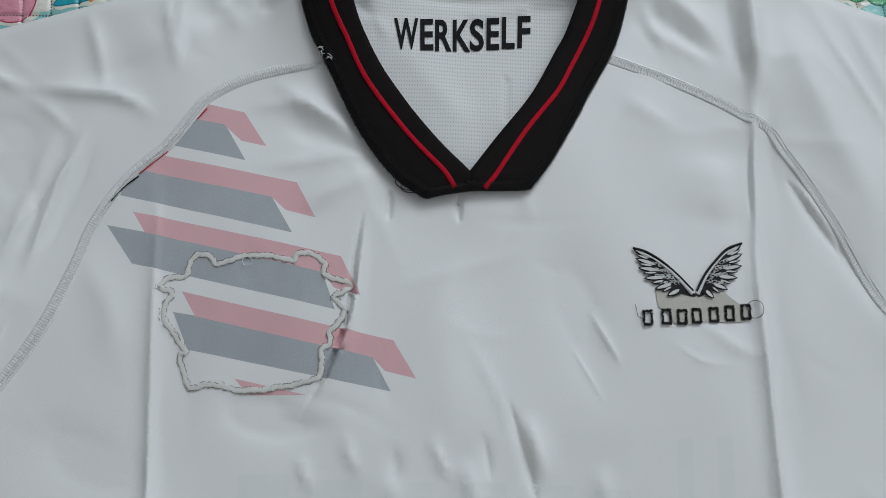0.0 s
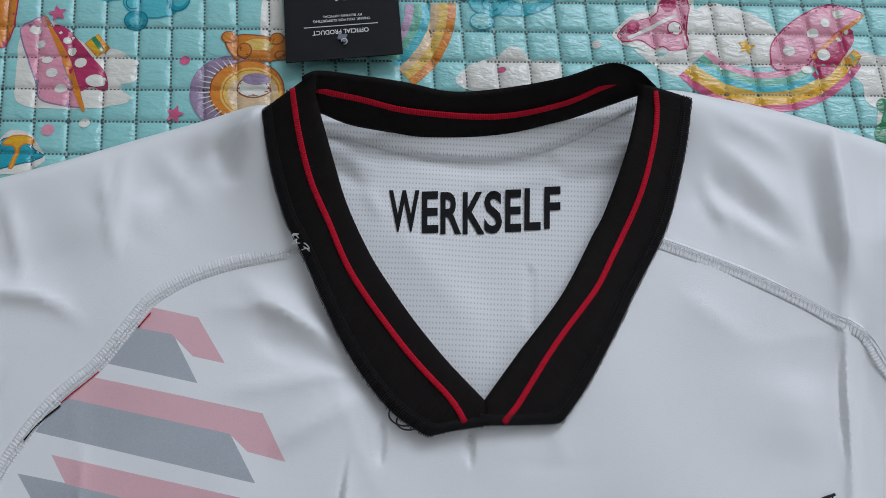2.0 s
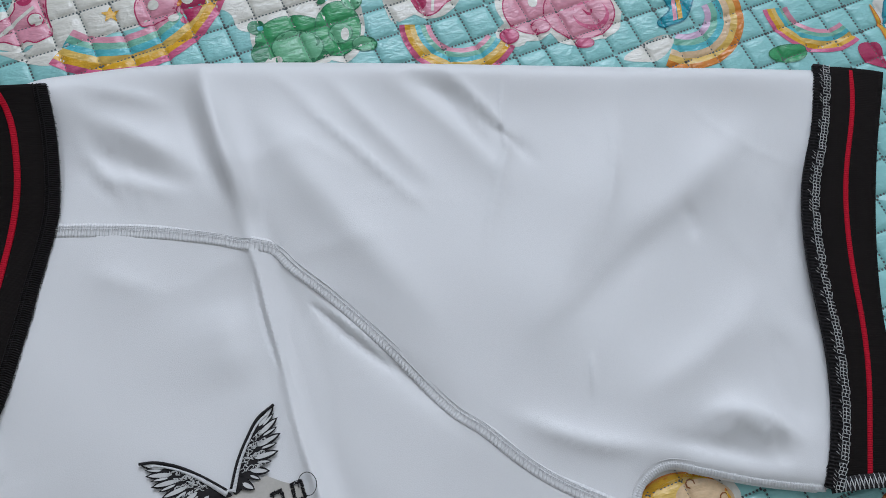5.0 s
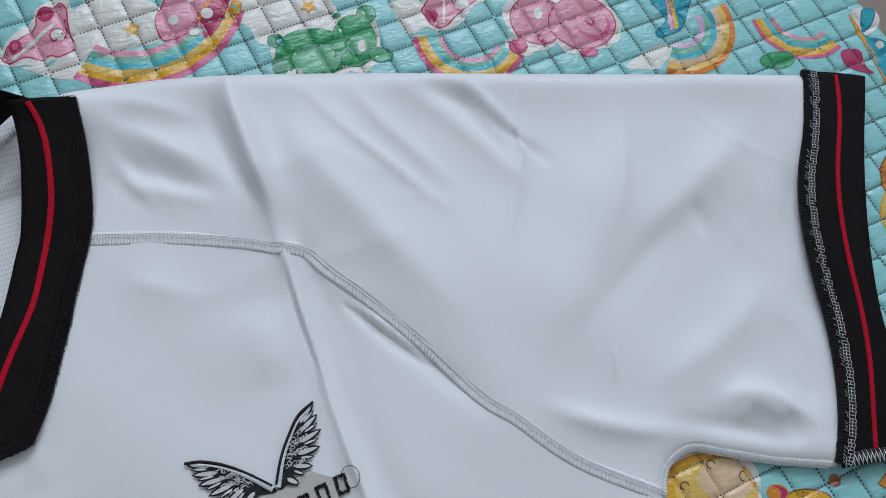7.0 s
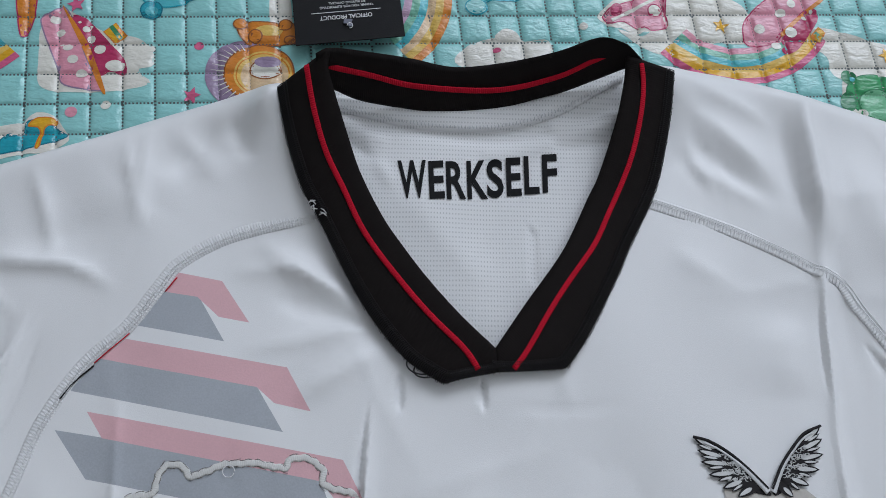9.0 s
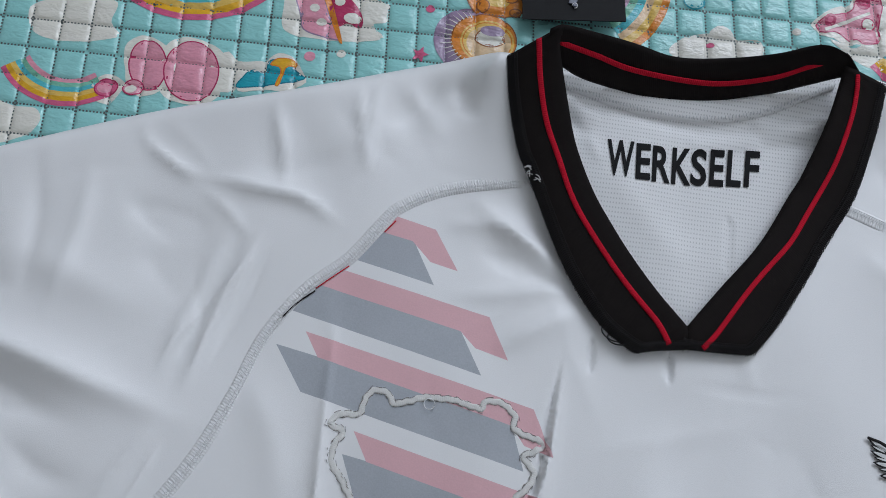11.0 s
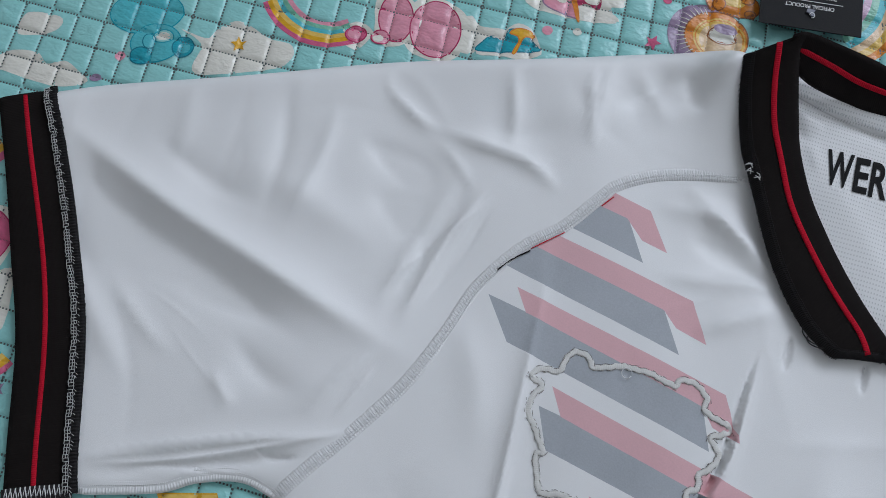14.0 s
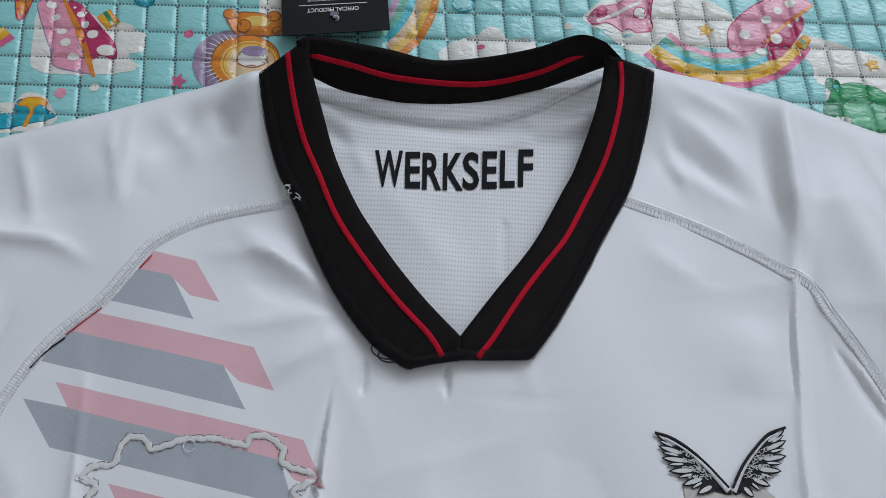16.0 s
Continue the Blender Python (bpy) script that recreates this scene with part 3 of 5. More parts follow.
# teal bear by the cuff
drawn("aqua", "teal", 4, oval(-381.5, -156.6, 7.3, 13.5, 19), True)
drawn("aqua", "teal", 5, oval(-380.9, -140.8, 13.7, 9.0, 19), True)
drawn("teal", "deep", 6, oval(-392.9, -130.2, 4.5, 5.1, 19), True)
drawn("aqua", "teal", 7, oval(-392.2, -130.5, 2.2, 2.6, 19))
drawn("aqua", "deep", 7, oval(-373.7, -136.8, 6.1, 4.5, 19))
drawn("teal", "", 8, oval(-372.7, -136.5, 3.4, 2.5, 19))
drawn("", "deep", 8, oval(-382.5, -140.9, 3.9, 3.5, 19))
drawn("", "deep", 8, oval(-389.6, -140.7, 3.9, 4.5, 19))
# pink bear at the fold
drawn("rose", "red_p", 5, oval(-231.6, 86.2, 12.7, 15.7, 19), True)
drawn("rose", "red_p", 4, oval(-251.8, 85.9, 8.8, 13.3, 19), True)
drawn("pink", "red_p", 6, oval(-267.3, 71.5, 5.5, 4.7, 19), True)
drawn("rose", "", 7, oval(-268.1, 71.3, 3.3, 2.8, 19))
drawn("rose", "red_p", 7, oval(-255.5, 73.6, 4.9, 4.1, 19))
drawn("white", "", 8, oval(-256.3, 72.7, 2.7, 2.2, 19))
# teal bird
drawn("teal", "deep", 4, [(-208.5, 81.4), (-207.7, 87.9), (-204.7, 92.2), (-198.9, 91.9), (-197.8, 97.9), (-190.8, 98.7), (-183.9, 94.5), (-181.0, 90.2)], True)
drawn("gold", "orange", 6, [(-197.1, 95.5), (-194.0, 99.6), (-186.9, 100.0), (-184.6, 96.9), (-189.3, 95.2), (-190.6, 86.2), (-192.7, 85.5), (-191.9, 94.3)])
# spotted boat
drawn("white", "", 1, [(-196.7, 119.5), (-195.9, 134.3), (-189.1, 136.6), (-161.1, 141.7), (-150.1, 136.1), (-148.2, 127.5), (-154.9, 124.5), (-149.2, 118.1), (-157.0, 115.1), (-170.8, 113.0), (-190.9, 113.2)])
drawn("rose", "mauve", 4, [(-199.5, 147.8), (-195.6, 152.8), (-190.0, 155.9), (-184.2, 147.3), (-177.4, 131.3), (-172.1, 120.9), (-167.0, 114.0), (-173.3, 113.7), (-185.5, 116.2), (-189.5, 125.2)])
drawn("red_p", "red_p", 5, [(-186.2, 150.5), (-180.7, 150.8), (-173.5, 143.8), (-166.2, 136.0), (-161.3, 130.8), (-159.0, 124.8), (-160.5, 122.0), (-164.2, 123.4), (-167.8, 123.2), (-168.7, 121.6), (-172.8, 121.9), (-178.1, 135.3)])
drawn("orange", "", 6, [(-190.8, 155.8), (-188.4, 153.2), (-177.1, 136.7), (-167.0, 114.0), (-169.2, 114.4), (-179.0, 133.9)])
drawn("white", "", 8, oval(-192.9, 148.7, 2.4, 2.2, 3))
drawn("white", "", 8, oval(-189.6, 142.0, 2.1, 1.9, 3))
drawn("white", "", 8, oval(-185.7, 134.9, 2.4, 1.9, 3))
drawn("white", "", 8, oval(-182.7, 128.8, 2.4, 2.2, 3))
drawn("white", "", 8, oval(-178.2, 121.9, 2.6, 2.1, 3))
drawn("white", "", 8, oval(-178.9, 144.3, 1.7, 1.7, 3))
drawn("white", "", 8, oval(-176.1, 139.5, 1.9, 1.9, 3))
drawn("white", "", 8, oval(-171.7, 134.3, 2.6, 2.5, 3))
drawn("white", "", 8, oval(-182.1, 147.7, 1.0, 0.8, 3))
drawn("white", "", 8, oval(-164.2, 126.4, 4.3, 2.7, 3))
drawn("gold", "orange", 5, [(-171.5, 143.3), (-166.5, 148.3), (-160.6, 141.8), (-165.7, 137.4)])
drawn("forest", "", 7, [(-169.2, 145.7), (-167.7, 147.1), (-162.7, 141.1), (-164.1, 139.4)])
drawn("orange", "red_p", 4, [(-212.8, 168.1), (-203.7, 167.0), (-201.9, 151.8), (-203.3, 142.1), (-207.6, 141.0)])
# teal bear above the boat
drawn("aqua", "teal", 4, oval(-164.7, 173.3, 11.8, 8.7, 3))
drawn("aqua", "teal", 5, oval(-145.7, 166.4, 13.2, 9.4, 3))
drawn("teal", "deep", 6, oval(-151.8, 155.9, 5.1, 4.8, 3))
drawn("teal", "deep", 6, oval(-135.3, 166.5, 5.1, 5.4, 3))
drawn("aqua", "", 7, oval(-151.7, 155.3, 2.9, 2.5, 3))
drawn("aqua", "", 7, oval(-134.8, 166.5, 2.9, 3.1, 3))
drawn("", "deep", 7, oval(-154.2, 164.5, 3.2, 3.7, 3))
drawn("", "deep", 7, oval(-145.1, 169.9, 3.9, 3.7, 3))
# teal bear beyond the collar
drawn("aqua", "teal", 4, oval(8.5, 179.9, 19.7, 12.2, 3))
drawn("aqua", "teal", 5, oval(-1.9, 174.9, 9.1, 8.1, 3))
drawn("sea", "teal", 6, oval(-4.7, 164.4, 5.5, 4.3, 3))
drawn("teal", "deep", 6, oval(-12.6, 178.6, 4.0, 4.1, 3))
drawn("", "deep", 7, oval(-0.9, 173.3, 4.3, 3.7, 3))
drawn("", "deep", 7, oval(4.0, 178.8, 3.5, 3.5, 3))
drawn("sea", "", 6, oval(14.8, 181.2, 9.6, 6.4, 3))
drawn("pink", "", 4, oval(4.4, 141.5, 2.0, 1.4, 3))
# lion beside the collar
drawn("mauve", "mauve", 4, oval(-109.6, 124.8, 15.7, 16.6, 3))
drawn("orange", "brown", 6, oval(-101.7, 125.3, 15.7, 14.4, 3))
drawn("yellow", "orange", 7, oval(-100.0, 124.8, 13.4, 12.0, 3))
drawn("peach", "", 8, oval(-99.2, 124.3, 10.5, 9.1, 3))
drawn("", "orange", 9, oval(-100.0, 124.8, 11.9, 10.4, 3))
drawn("white", "brown", 10, oval(-99.0, 127.0, 7.2, 5.1, 3))
drawn("mauve", "", 11, oval(-98.2, 130.8, 6.0, 2.7, 3))
drawn("orange", "brown", 5, [(-113.4, 148.0), (-109.0, 151.6), (-96.8, 151.8), (-87.4, 151.2), (-85.6, 143.0), (-97.9, 139.0), (-108.2, 140.1)])
drawn("yellow", "", 6, oval(-98.7, 147.2, 6.3, 2.8, 3))
drawn("orange", "brown", 8, oval(-111.7, 150.1, 3.4, 3.1, 3))
drawn("orange", "brown", 8, oval(-91.7, 150.4, 3.4, 3.1, 3))
drawn("orange", "brown", 8, oval(-104.7, 144.1, 3.4, 3.6, 3))
drawn("orange", "brown", 8, oval(-89.0, 142.8, 3.1, 2.2, 3))
drawn("white", "", 12, [(-108.9, 135.9), (-108.4, 136.3), (-111.5, 140.4)])
drawn("white", "", 12, [(-110.8, 135.4), (-110.4, 135.9), (-114.2, 139.7)])
drawn("white", "", 12, [(-112.6, 134.4), (-112.2, 135.0), (-116.7, 138.4)])
drawn("white", "", 12, [(-114.1, 133.2), (-113.8, 133.8), (-118.9, 136.7)])
drawn("white", "", 12, [(-115.4, 131.6), (-115.2, 132.2), (-120.8, 134.5)])
drawn("white", "", 12, [(-116.3, 129.7), (-116.2, 130.4), (-122.1, 131.9)])
drawn("white", "", 12, [(-116.8, 127.7), (-116.8, 128.4), (-122.9, 129.2)])
drawn("white", "", 12, [(-117.0, 125.6), (-117.1, 126.3), (-123.2, 126.2)])
drawn("white", "", 12, [(-116.8, 123.5), (-116.9, 124.2), (-123.0, 123.3)])
drawn("white", "", 12, [(-116.2, 121.4), (-116.4, 122.1), (-122.2, 120.4)])
drawn("white", "", 12, [(-115.3, 119.5), (-115.5, 120.1), (-120.9, 117.7)])
drawn("white", "", 12, [(-114.0, 117.7), (-114.3, 118.4), (-119.2, 115.3)])
drawn("white", "", 12, [(-112.5, 116.3), (-112.9, 116.8), (-117.1, 113.2)])
drawn("white", "", 12, [(-110.7, 115.1), (-111.2, 115.6), (-114.7, 111.6)])
drawn("white", "", 12, [(-108.8, 114.3), (-109.3, 114.7), (-112.0, 110.4)])
drawn("white", "", 12, [(-106.8, 113.9), (-107.4, 114.2), (-109.2, 109.8)])
# smaller figures round the sleeves
drawn("green", "forest", 4, [(381, 52), (387, 54), (398, 51), (398, 46), (391, 44), (382, 48)])
drawn("teal", "deep", 4, [(445, 60), (452, 58), (446, 51), (439, 48), (448, 40), (451, 24), (444, 10), (437, 13), (436, 26), (437, 42)])
drawn("red_p", "red_p", 4, [(423, 43), (432, 41), (431, 31), (433, 27), (425, 31), (421, 37)])
drawn("gold", "orange", 4, [(437, 56), (439, 55), (440, 12), (442, 11), (436, 8), (435, 12)])
drawn("orange", "brown", 4, [(-373, -176), (-371, -169), (-366, -178), (-367, -186)])
drawn("yellow", "gold", 4, [(-270, -157), (-246, -149), (-242, -155), (-265, -163)])
drawn("green", "forest", 4, [(367, -104), (371, -100), (380, -98), (371, -113), (368, -109)])
drawn("orange", "brown", 4, [(413, -25), (422, -21), (431, -21), (425, -30)])
drawn("orange", "brown", 4, [(408, -18), (418, -12), (430, -14), (438, -24), (436, -40), (424, -48), (410, -42), (404, -30)])
drawn("yellow", "gold", 4, [(398, -34), (408, -28), (420, -32), (424, -44), (416, -56), (402, -58), (394, -48)])
drawn("green", "forest", 4, [(366, -98), (374, -92), (384, -96), (386, -108), (376, -114), (367, -109)])
drawn("orange", "brown", 4, [(330, -140), (344, -134), (352, -146), (340, -154)])
for cx, cy, c in ((-319, 48, "gold"), (110, 159, "gold"), (188, 146, "gold"), (-377, -114, "gold"), (-351, -183, "gold"), (-447, -27, "pink"), (-185, 157, "pink"), (-130, 113, "pink"), (-353, -140, "mauve")):
    spin = 0.3 + cx * 0.01
    pts = [(cx + (4.2 if k % 2 == 0 else 1.9) * math.sin(spin + k * math.pi / 5), cy + (4.2 if k % 2 == 0 else 1.9) * math.cos(spin + k * math.pi / 5)) for k in range(10)]
    printed("printed_star", pts, c, 9, False)
for cx, cy, r, c in ((-180, 103, 2.6, "rose"), (-129, 138, 2.2, "pink"), (-166, 107, 2.2, "white"), (45, 156, 2, "white"), (-371, 24, 2.5, "rose"), (-347, -166, 2.5, "rose"), (-360, -157, 2.5, "white"), (444, 40, 2, "white"), (446, 32, 2, "white"), (447, 24, 2, "white")):
    printed("printed_dot", blob(cx, cy, r, r), c, 9 if cx > 400 else 4)

# ---- the jersey, inside out ----
jersey = thing("jersey", "white football jersey turned inside out, black ribbed collar, on mat", "jersey")
SEAM_R = [(0.066, 0.067), (0.098, 0.056), (0.123, 0.045), (0.137, 0.037), (0.147, 0.032), (0.153, 0.021), (0.164, 0.004), (0.179, -0.023), (0.192, -0.050), (0.201, -0.062), (0.212, -0.079), (0.223, -0.092), (0.245, -0.112)]
SEAM_L = [(-0.068, 0.056), (-0.105, 0.046), (-0.125, 0.034), (-0.132, 0.024), (-0.143, 0.007), (-0.158, -0.009), (-0.171, -0.032), (-0.177, -0.055), (-0.186, -0.081), (-0.197, -0.102), (-0.214, -0.130), (-0.222, -0.144)]
SHOULDER_R = [(0.070, 0.133), (0.107, 0.131), (0.154, 0.119), (0.213, 0.100), (0.286, 0.075), (0.394, 0.038)]
SHOULDER_L = [(-0.080, 0.114), (-0.099, 0.115), (-0.128, 0.106), (-0.177, 0.087), (-0.242, 0.063), (-0.309, 0.033), (-0.365, 0.009), (-0.389, -0.003)]
CUFF_R = [(0.394, 0.038), (0.380, 0.012), (0.363, -0.011), (0.353, -0.034), (0.346, -0.058), (0.340, -0.081), (0.330, -0.104), (0.315, -0.128)]
CUFF_L = [(-0.389, -0.003), (-0.365, -0.039), (-0.343, -0.075), (-0.326, -0.102), (-0.307, -0.150), (-0.299, -0.168)]
UNDER_R = [(0.315, -0.128), (0.292, -0.117), (0.273, -0.106), (0.262, -0.100), (0.251, -0.103), (0.245, -0.112)]
UNDER_L = [(-0.299, -0.168), (-0.269, -0.157), (-0.255, -0.148), (-0.238, -0.142), (-0.222, -0.144)]
SIDE_R = [(0.245, -0.112), (0.243, -0.150), (0.240, -0.30), (0.240, -0.48)]
SIDE_L = [(-0.222, -0.144), (-0.224, -0.18), (-0.232, -0.30), (-0.236, -0.48)]
NECK = [(-0.070, 0.060), (-0.052, 0.043), (-0.038, 0.024), (-0.022, 0.006), (0.0, -0.004), (0.014, 0.006), (0.028, 0.025), (0.044, 0.050), (0.066, 0.067)]
STEP = 0.003
C = lambda pts, step=STEP: smooth_curve(pts, step)
hem = np.array([(x, -0.48) for x in np.linspace(0.240, -0.236, 60)])
CUFFIN_R = [(0.401, 0.036), (0.384, 0.007), (0.366, -0.020), (0.355, -0.045), (0.347, -0.072), (0.339, -0.095), (0.330, -0.114), (0.321, -0.127)]
CUFFIN_L = [(-0.394, -0.006), (-0.375, -0.033), (-0.355, -0.062), (-0.335, -0.097), (-0.318, -0.135), (-0.305, -0.169)]
edge_r, edge_l = C(SHOULDER_R + [(0.41, 0.032)]), C(SHOULDER_L + [(-0.40, -0.008)])

# creases: points, half width, height; a sharp one falls away in a straight slope
FOLDS = [
    ([(140, 76), (138.5, 40), (137, 10), (135.5, -40)], 2.6, 1.4), ([(147, 60), (146, 20), (144, -30)], 5, -0.9),
    ([(-190, 78), (-180, 50), (-176, 28)], 4, 1.5), ([(-214, 30), (-200, 22), (-184, 8)], 3, 0.7), ([(-176, 14), (-196, -20), (-214, -50)], 2.2, 1.0), ([(-116, 104), (-124, 84), (-140, 70)], 9, -2.4), ([(-150, 60), (-170, 46), (-196, 40)], 12, -1.6),
    ([(168, 104), (186, 70), (214, 20)], 3, 1.0), ([(262, 60), (246, 36), (224, 0)], 3, 0.9), ([(240, 70), (252, 50), (262, 30)], 3, -1.2), ([(300, 50), (290, 20), (270, -10)], 2.6, 0.8), ([(-360, -20), (-346, -60), (-330, -90)], 7, -1.3), ([(-340, -10), (-300, -24), (-270, -28)], 7, -1.6),
    ([(141, 128), (139, 100), (138, 74), (141, 40)], 6, 4.6), ([(130, 116), (130, 84), (134, 52)], 6, -2.0), ([(150, 112), (166, 60), (190, 0), (206, -40)], 17, 3.0),
    ([(84, 116), (104, 98), (130, 70)], 8, 1.8), ([(82, 102), (104, 82), (126, 66)], 6, -1.3), ([(86, 126), (112, 112), (128, 100)], 6, 1.0), ([(80, 88), (104, 74), (122, 62)], 5, 0.9),
    ([(216, 94), (232, 78), (246, 62)], 7, -1.6), ([(232, 94), (246, 68), (258, 34)], 4, 1.5), ([(186, 106), (199, 74), (220, 30)], 6, 1.2), ([(206, 100), (232, 60), (250, 16)], 7, 0.9),
    ([(326, 0), (276, -20), (226, -40)], 13, -1.8), ([(366, 26), (316, 2), (260, -20)], 14, 2.2), ([(310, 60), (262, -6), (216, -50)], 16, 1.8), ([(336, -40), (300, -62), (250, -74)], 12, 1.8), ([(372, 10), (352, -30), (336, -80)], 9, -1.8),
    ([(276, -88), (298, -89), (318, -112)], 5, 2.6), ([(256, -84), (284, -99), (308, -116)], 5, -1.5), ([(324, -60), (322, -84), (318, -110)], 7, -1.8), ([(208, -58), (236, -80), (268, -95)], 6, 2.0),
    ([(-392, -12), (-350, -28), (-305, -43), (-250, -57), (-180, -74)], 9, 5.2), ([(-372, -38), (-330, -54), (-286, -66), (-220, -82)], 8, -2.6), ([(-300, -6), (-250, -20), (-214, -30)], 16, 2.0),
    ([(-330, 30), (-322, -4), (-318, -36)], 8, 1.0), ([(-286, 38), (-276, 0), (-272, -40)], 6, -1.2), ([(-262, 40), (-258, 4), (-262, -44)], 5, 1.1), ([(-360, -70), (-330, -92), (-296, -124)], 8, 1.4), ([(-268, -84), (-246, -98), (-224, -100)], 7, -1.2), ([(-246, 50), (-226, 38), (-212, 30)], 2.4, 0.9),
    ([(-246, 20), (-222, 12), (-200, 10)], 7, -1.8), ([(-214, 34), (-188, 33), (-166, 31), (-148, 20)], 3.6, 2.4), ([(-236, -4), (-214, -10), (-196, -22)], 8, -1.3), ([(-240, 44), (-222, 36), (-206, 34)], 4, 0.8),
    ([(-180, 20), (-192, -18), (-200, -66)], 2.4, 1.4), ([(-188, 20), (-198, -20), (-206, -62)], 2.4, -1.2), ([(-194, 18), (-204, -20), (-212, -58)], 2.6, 1.0), ([(-200, -66), (-214, -88), (-226, -112)], 4, 1.2),
    ([(-316, -160), (-263, -134), (-196, -107)], 3, 2.4), ([(-310, -164), (-256, -140), (-206, -120)], 4, -1.4), ([(-292, -154), (-250, -142), (-226, -136)], 3, 1.2), ([(-330, -76), (-300, -96), (-282, -104)], 5, 1.0), ([(-270, -100), (-250, -118)], 5, 0.9),
    ([(-104, 92), (-88, 112)], 5, 3.0), ([(-112, 100), (-98, 78)], 5, -2.0), ([(-154, 92), (-148, 66), (-142, 44)], 3, 1.1), ([(-136, 98), (-110, 66)], 8, 1.2),
    ([(-100, 46), (-74, 30), (-46, 10)], 5, 1.8), ([(-92, 22), (-66, 14), (-44, 6)], 5, -1.4), ([(-110, 30), (-84, 32), (-64, 30)], 5, 1.0), ([(-80, -24), (-58, -8), (-40, 4)], 6, 1.6), ([(-104, -2), (-70, 4), (-46, 8)], 5, 1.0),
    ([(-145, 0), (-142, -44), (-136, -114), (-131, -170), (-128, -260)], 3, 2.0), ([(-130, -60), (-128, -114), (-124, -160)], 8, -1.0),
    ([(137, 32), (137, -2), (135, -45), (137, -100), (139, -160), (142, -260)], 3, 2.4), ([(146, 30), (146, -10), (143, -50), (147, -110), (150, -180)], 8, -1.4), ([(120, 20), (118, -20)], 14, 1.2),
    ([(152, 8), (164, -12), (176, -32)], 1.2, -3.4), ([(155, 8), (167, -12), (179, -32)], 3, 1.6), ([(150, 16), (180, -34), (200, -70)], 6, -1.6),
    ([(-49, -18), (-51, -40), (-53, -70), (-60, -94), (-72, -118)], 1.1, -4.4), ([(-47.6, -20), (-49.4, -42), (-51.4, -70), (-58, -94), (-69, -116)], 2.6, 2.4),
    ([(-37, -8), (-37, -26)], 0.9, -2.4), ([(-5, -8), (-4, -25)], 0.9, -2.4), ([(20, -104), (27, -128), (34, -152)], 1.5, -2.6), ([(28, -110), (37, -142)], 4, 1.8),
    ([(-4, -24), (-8, -80), (-4, -150)], 20, 1.4), ([(40, -20), (52, -70), (66, -120)], 18, -1.4), ([(56, -62), (72, -90)], 2, 0.7), ([(-186, -118), (-160, -140), (-120, -150)], 12, -1.6), ([(-182, -40), (-160, -70), (-150, -110)], 12, 1.4),
    ([(-112, -112), (-80, -122), (-50, -118)], 7, -1.5), ([(0, -130), (10, -160)], 6, 1.4), ([(-30, -136), (-26, -165)], 5, 1.0), ([(60, -130), (66, -160)], 6, 1.2), ([(100, -60), (124, -78), (142, -82)], 4, 0.6),
]

FOLDS += [
    ([(-310, -78), (-290, -84), (-274, -91)], 1.6, 0.12), ([(-296, -88), (-275, -102), (-255, -113)], 1.6, 0.12), ([(-182, 11), (-189, -18), (-198, -47)], 1.5, 0.7), ([(-176, 7), (-183, -19), (-192, -49)], 1.5, -0.7), ([(-201, -77), (-207, -94), (-212, -107)], 1.5, 0.6),
    ([(-305, -157), (-268, -143), (-230, -124), (-199, -106)], 1.8, 1.5), ([(-239, -127), (-228, -129), (-218, -124)], 1.1, -1.5), ([(-289, -153), (-265, -144), (-233, -142)], 1.4, -0.9), ([(-143, 44), (-144, 68), (-144.5, 96)], 2.6, 1.0),
    ([(-97, 39), (-76, 29), (-54, 22)], 2.6, 1.1), ([(-76, 4), (-61, 8), (-44, 9)], 2.6, 0.9), ([(136, 106), (134, 79), (137, 46)], 2.6, -1.8), ([(142.5, 104), (141, 76), (144, 45)], 5, 1.2),
    ([(232, 86), (238, 62), (247, 39)], 3.6, -0.7), ([(260, 76), (252, 52), (251, 35)], 1.3, 0.6), ([(251, -47), (248, -56), (244, -67)], 1.2, 0.5), ([(289, -13), (256, -25), (224, -37)], 11, 1.2), ([(311, -1), (312, -11), (310, -22)], 2.6, -0.9),
    ([(279, -100), (294, -92), (305, -106), (303, -116)], 4, 1.6), ([(303, -98), (305, -107), (306, -116)], 4, -1.4), ([(84, 107), (91, 83), (99.5, 64)], 3.4, 0.6), ([(80, 95), (88, 80), (96, 66)], 3, -0.45), ([(137, 33), (134.7, 4), (135, -25)], 1.2, -1.0), ([(72, 48), (87, 37), (104, 26)], 7, 0.7),
    ([(47, -78), (56, -93), (64, -107)], 1.1, 0.3), ([(-70, -131), (-67, -141), (-61, -150)], 2.6, 0.9), ([(-51, -121), (-48, -133), (-42, -142)], 2.6, 0.9), ([(-31, -125), (-28, -137), (-30, -149)], 3, -0.9), ([(-14, -120), (-11, -129), (-4, -143)], 2.6, 0.9), ([(8, -119), (11, -128), (13, -143)], 2.2, -0.8), ([(-109, -109), (-91, -113), (-69, -110)], 5, -1.0), ([(92, -75), (107, -85), (125, -86)], 2.2, 0.3),
]
THIN = [pts for pts, w, a in FOLDS if w <= 2.3]
GAIN = 1.85
rr = np.random.RandomState(17)
for k in range(120):
    x, y, a, r = rr.uniform(-380, 380), rr.uniform(-165, 115), rr.uniform(0, math.pi), rr.uniform(14, 48)
    bend = rr.uniform(-0.25, 0.25) * r
    c, q = np.array((math.cos(a), math.sin(a))), np.array((-math.sin(a), math.cos(a)))
    FOLDS.append(([tuple(np.array((x, y)) + c * (t * r) + q * bend * (1 - t * t)) for t in (-1, 0, 1)], rr.uniform(1.7, 5.5), rr.uniform(-0.32, 0.36)))

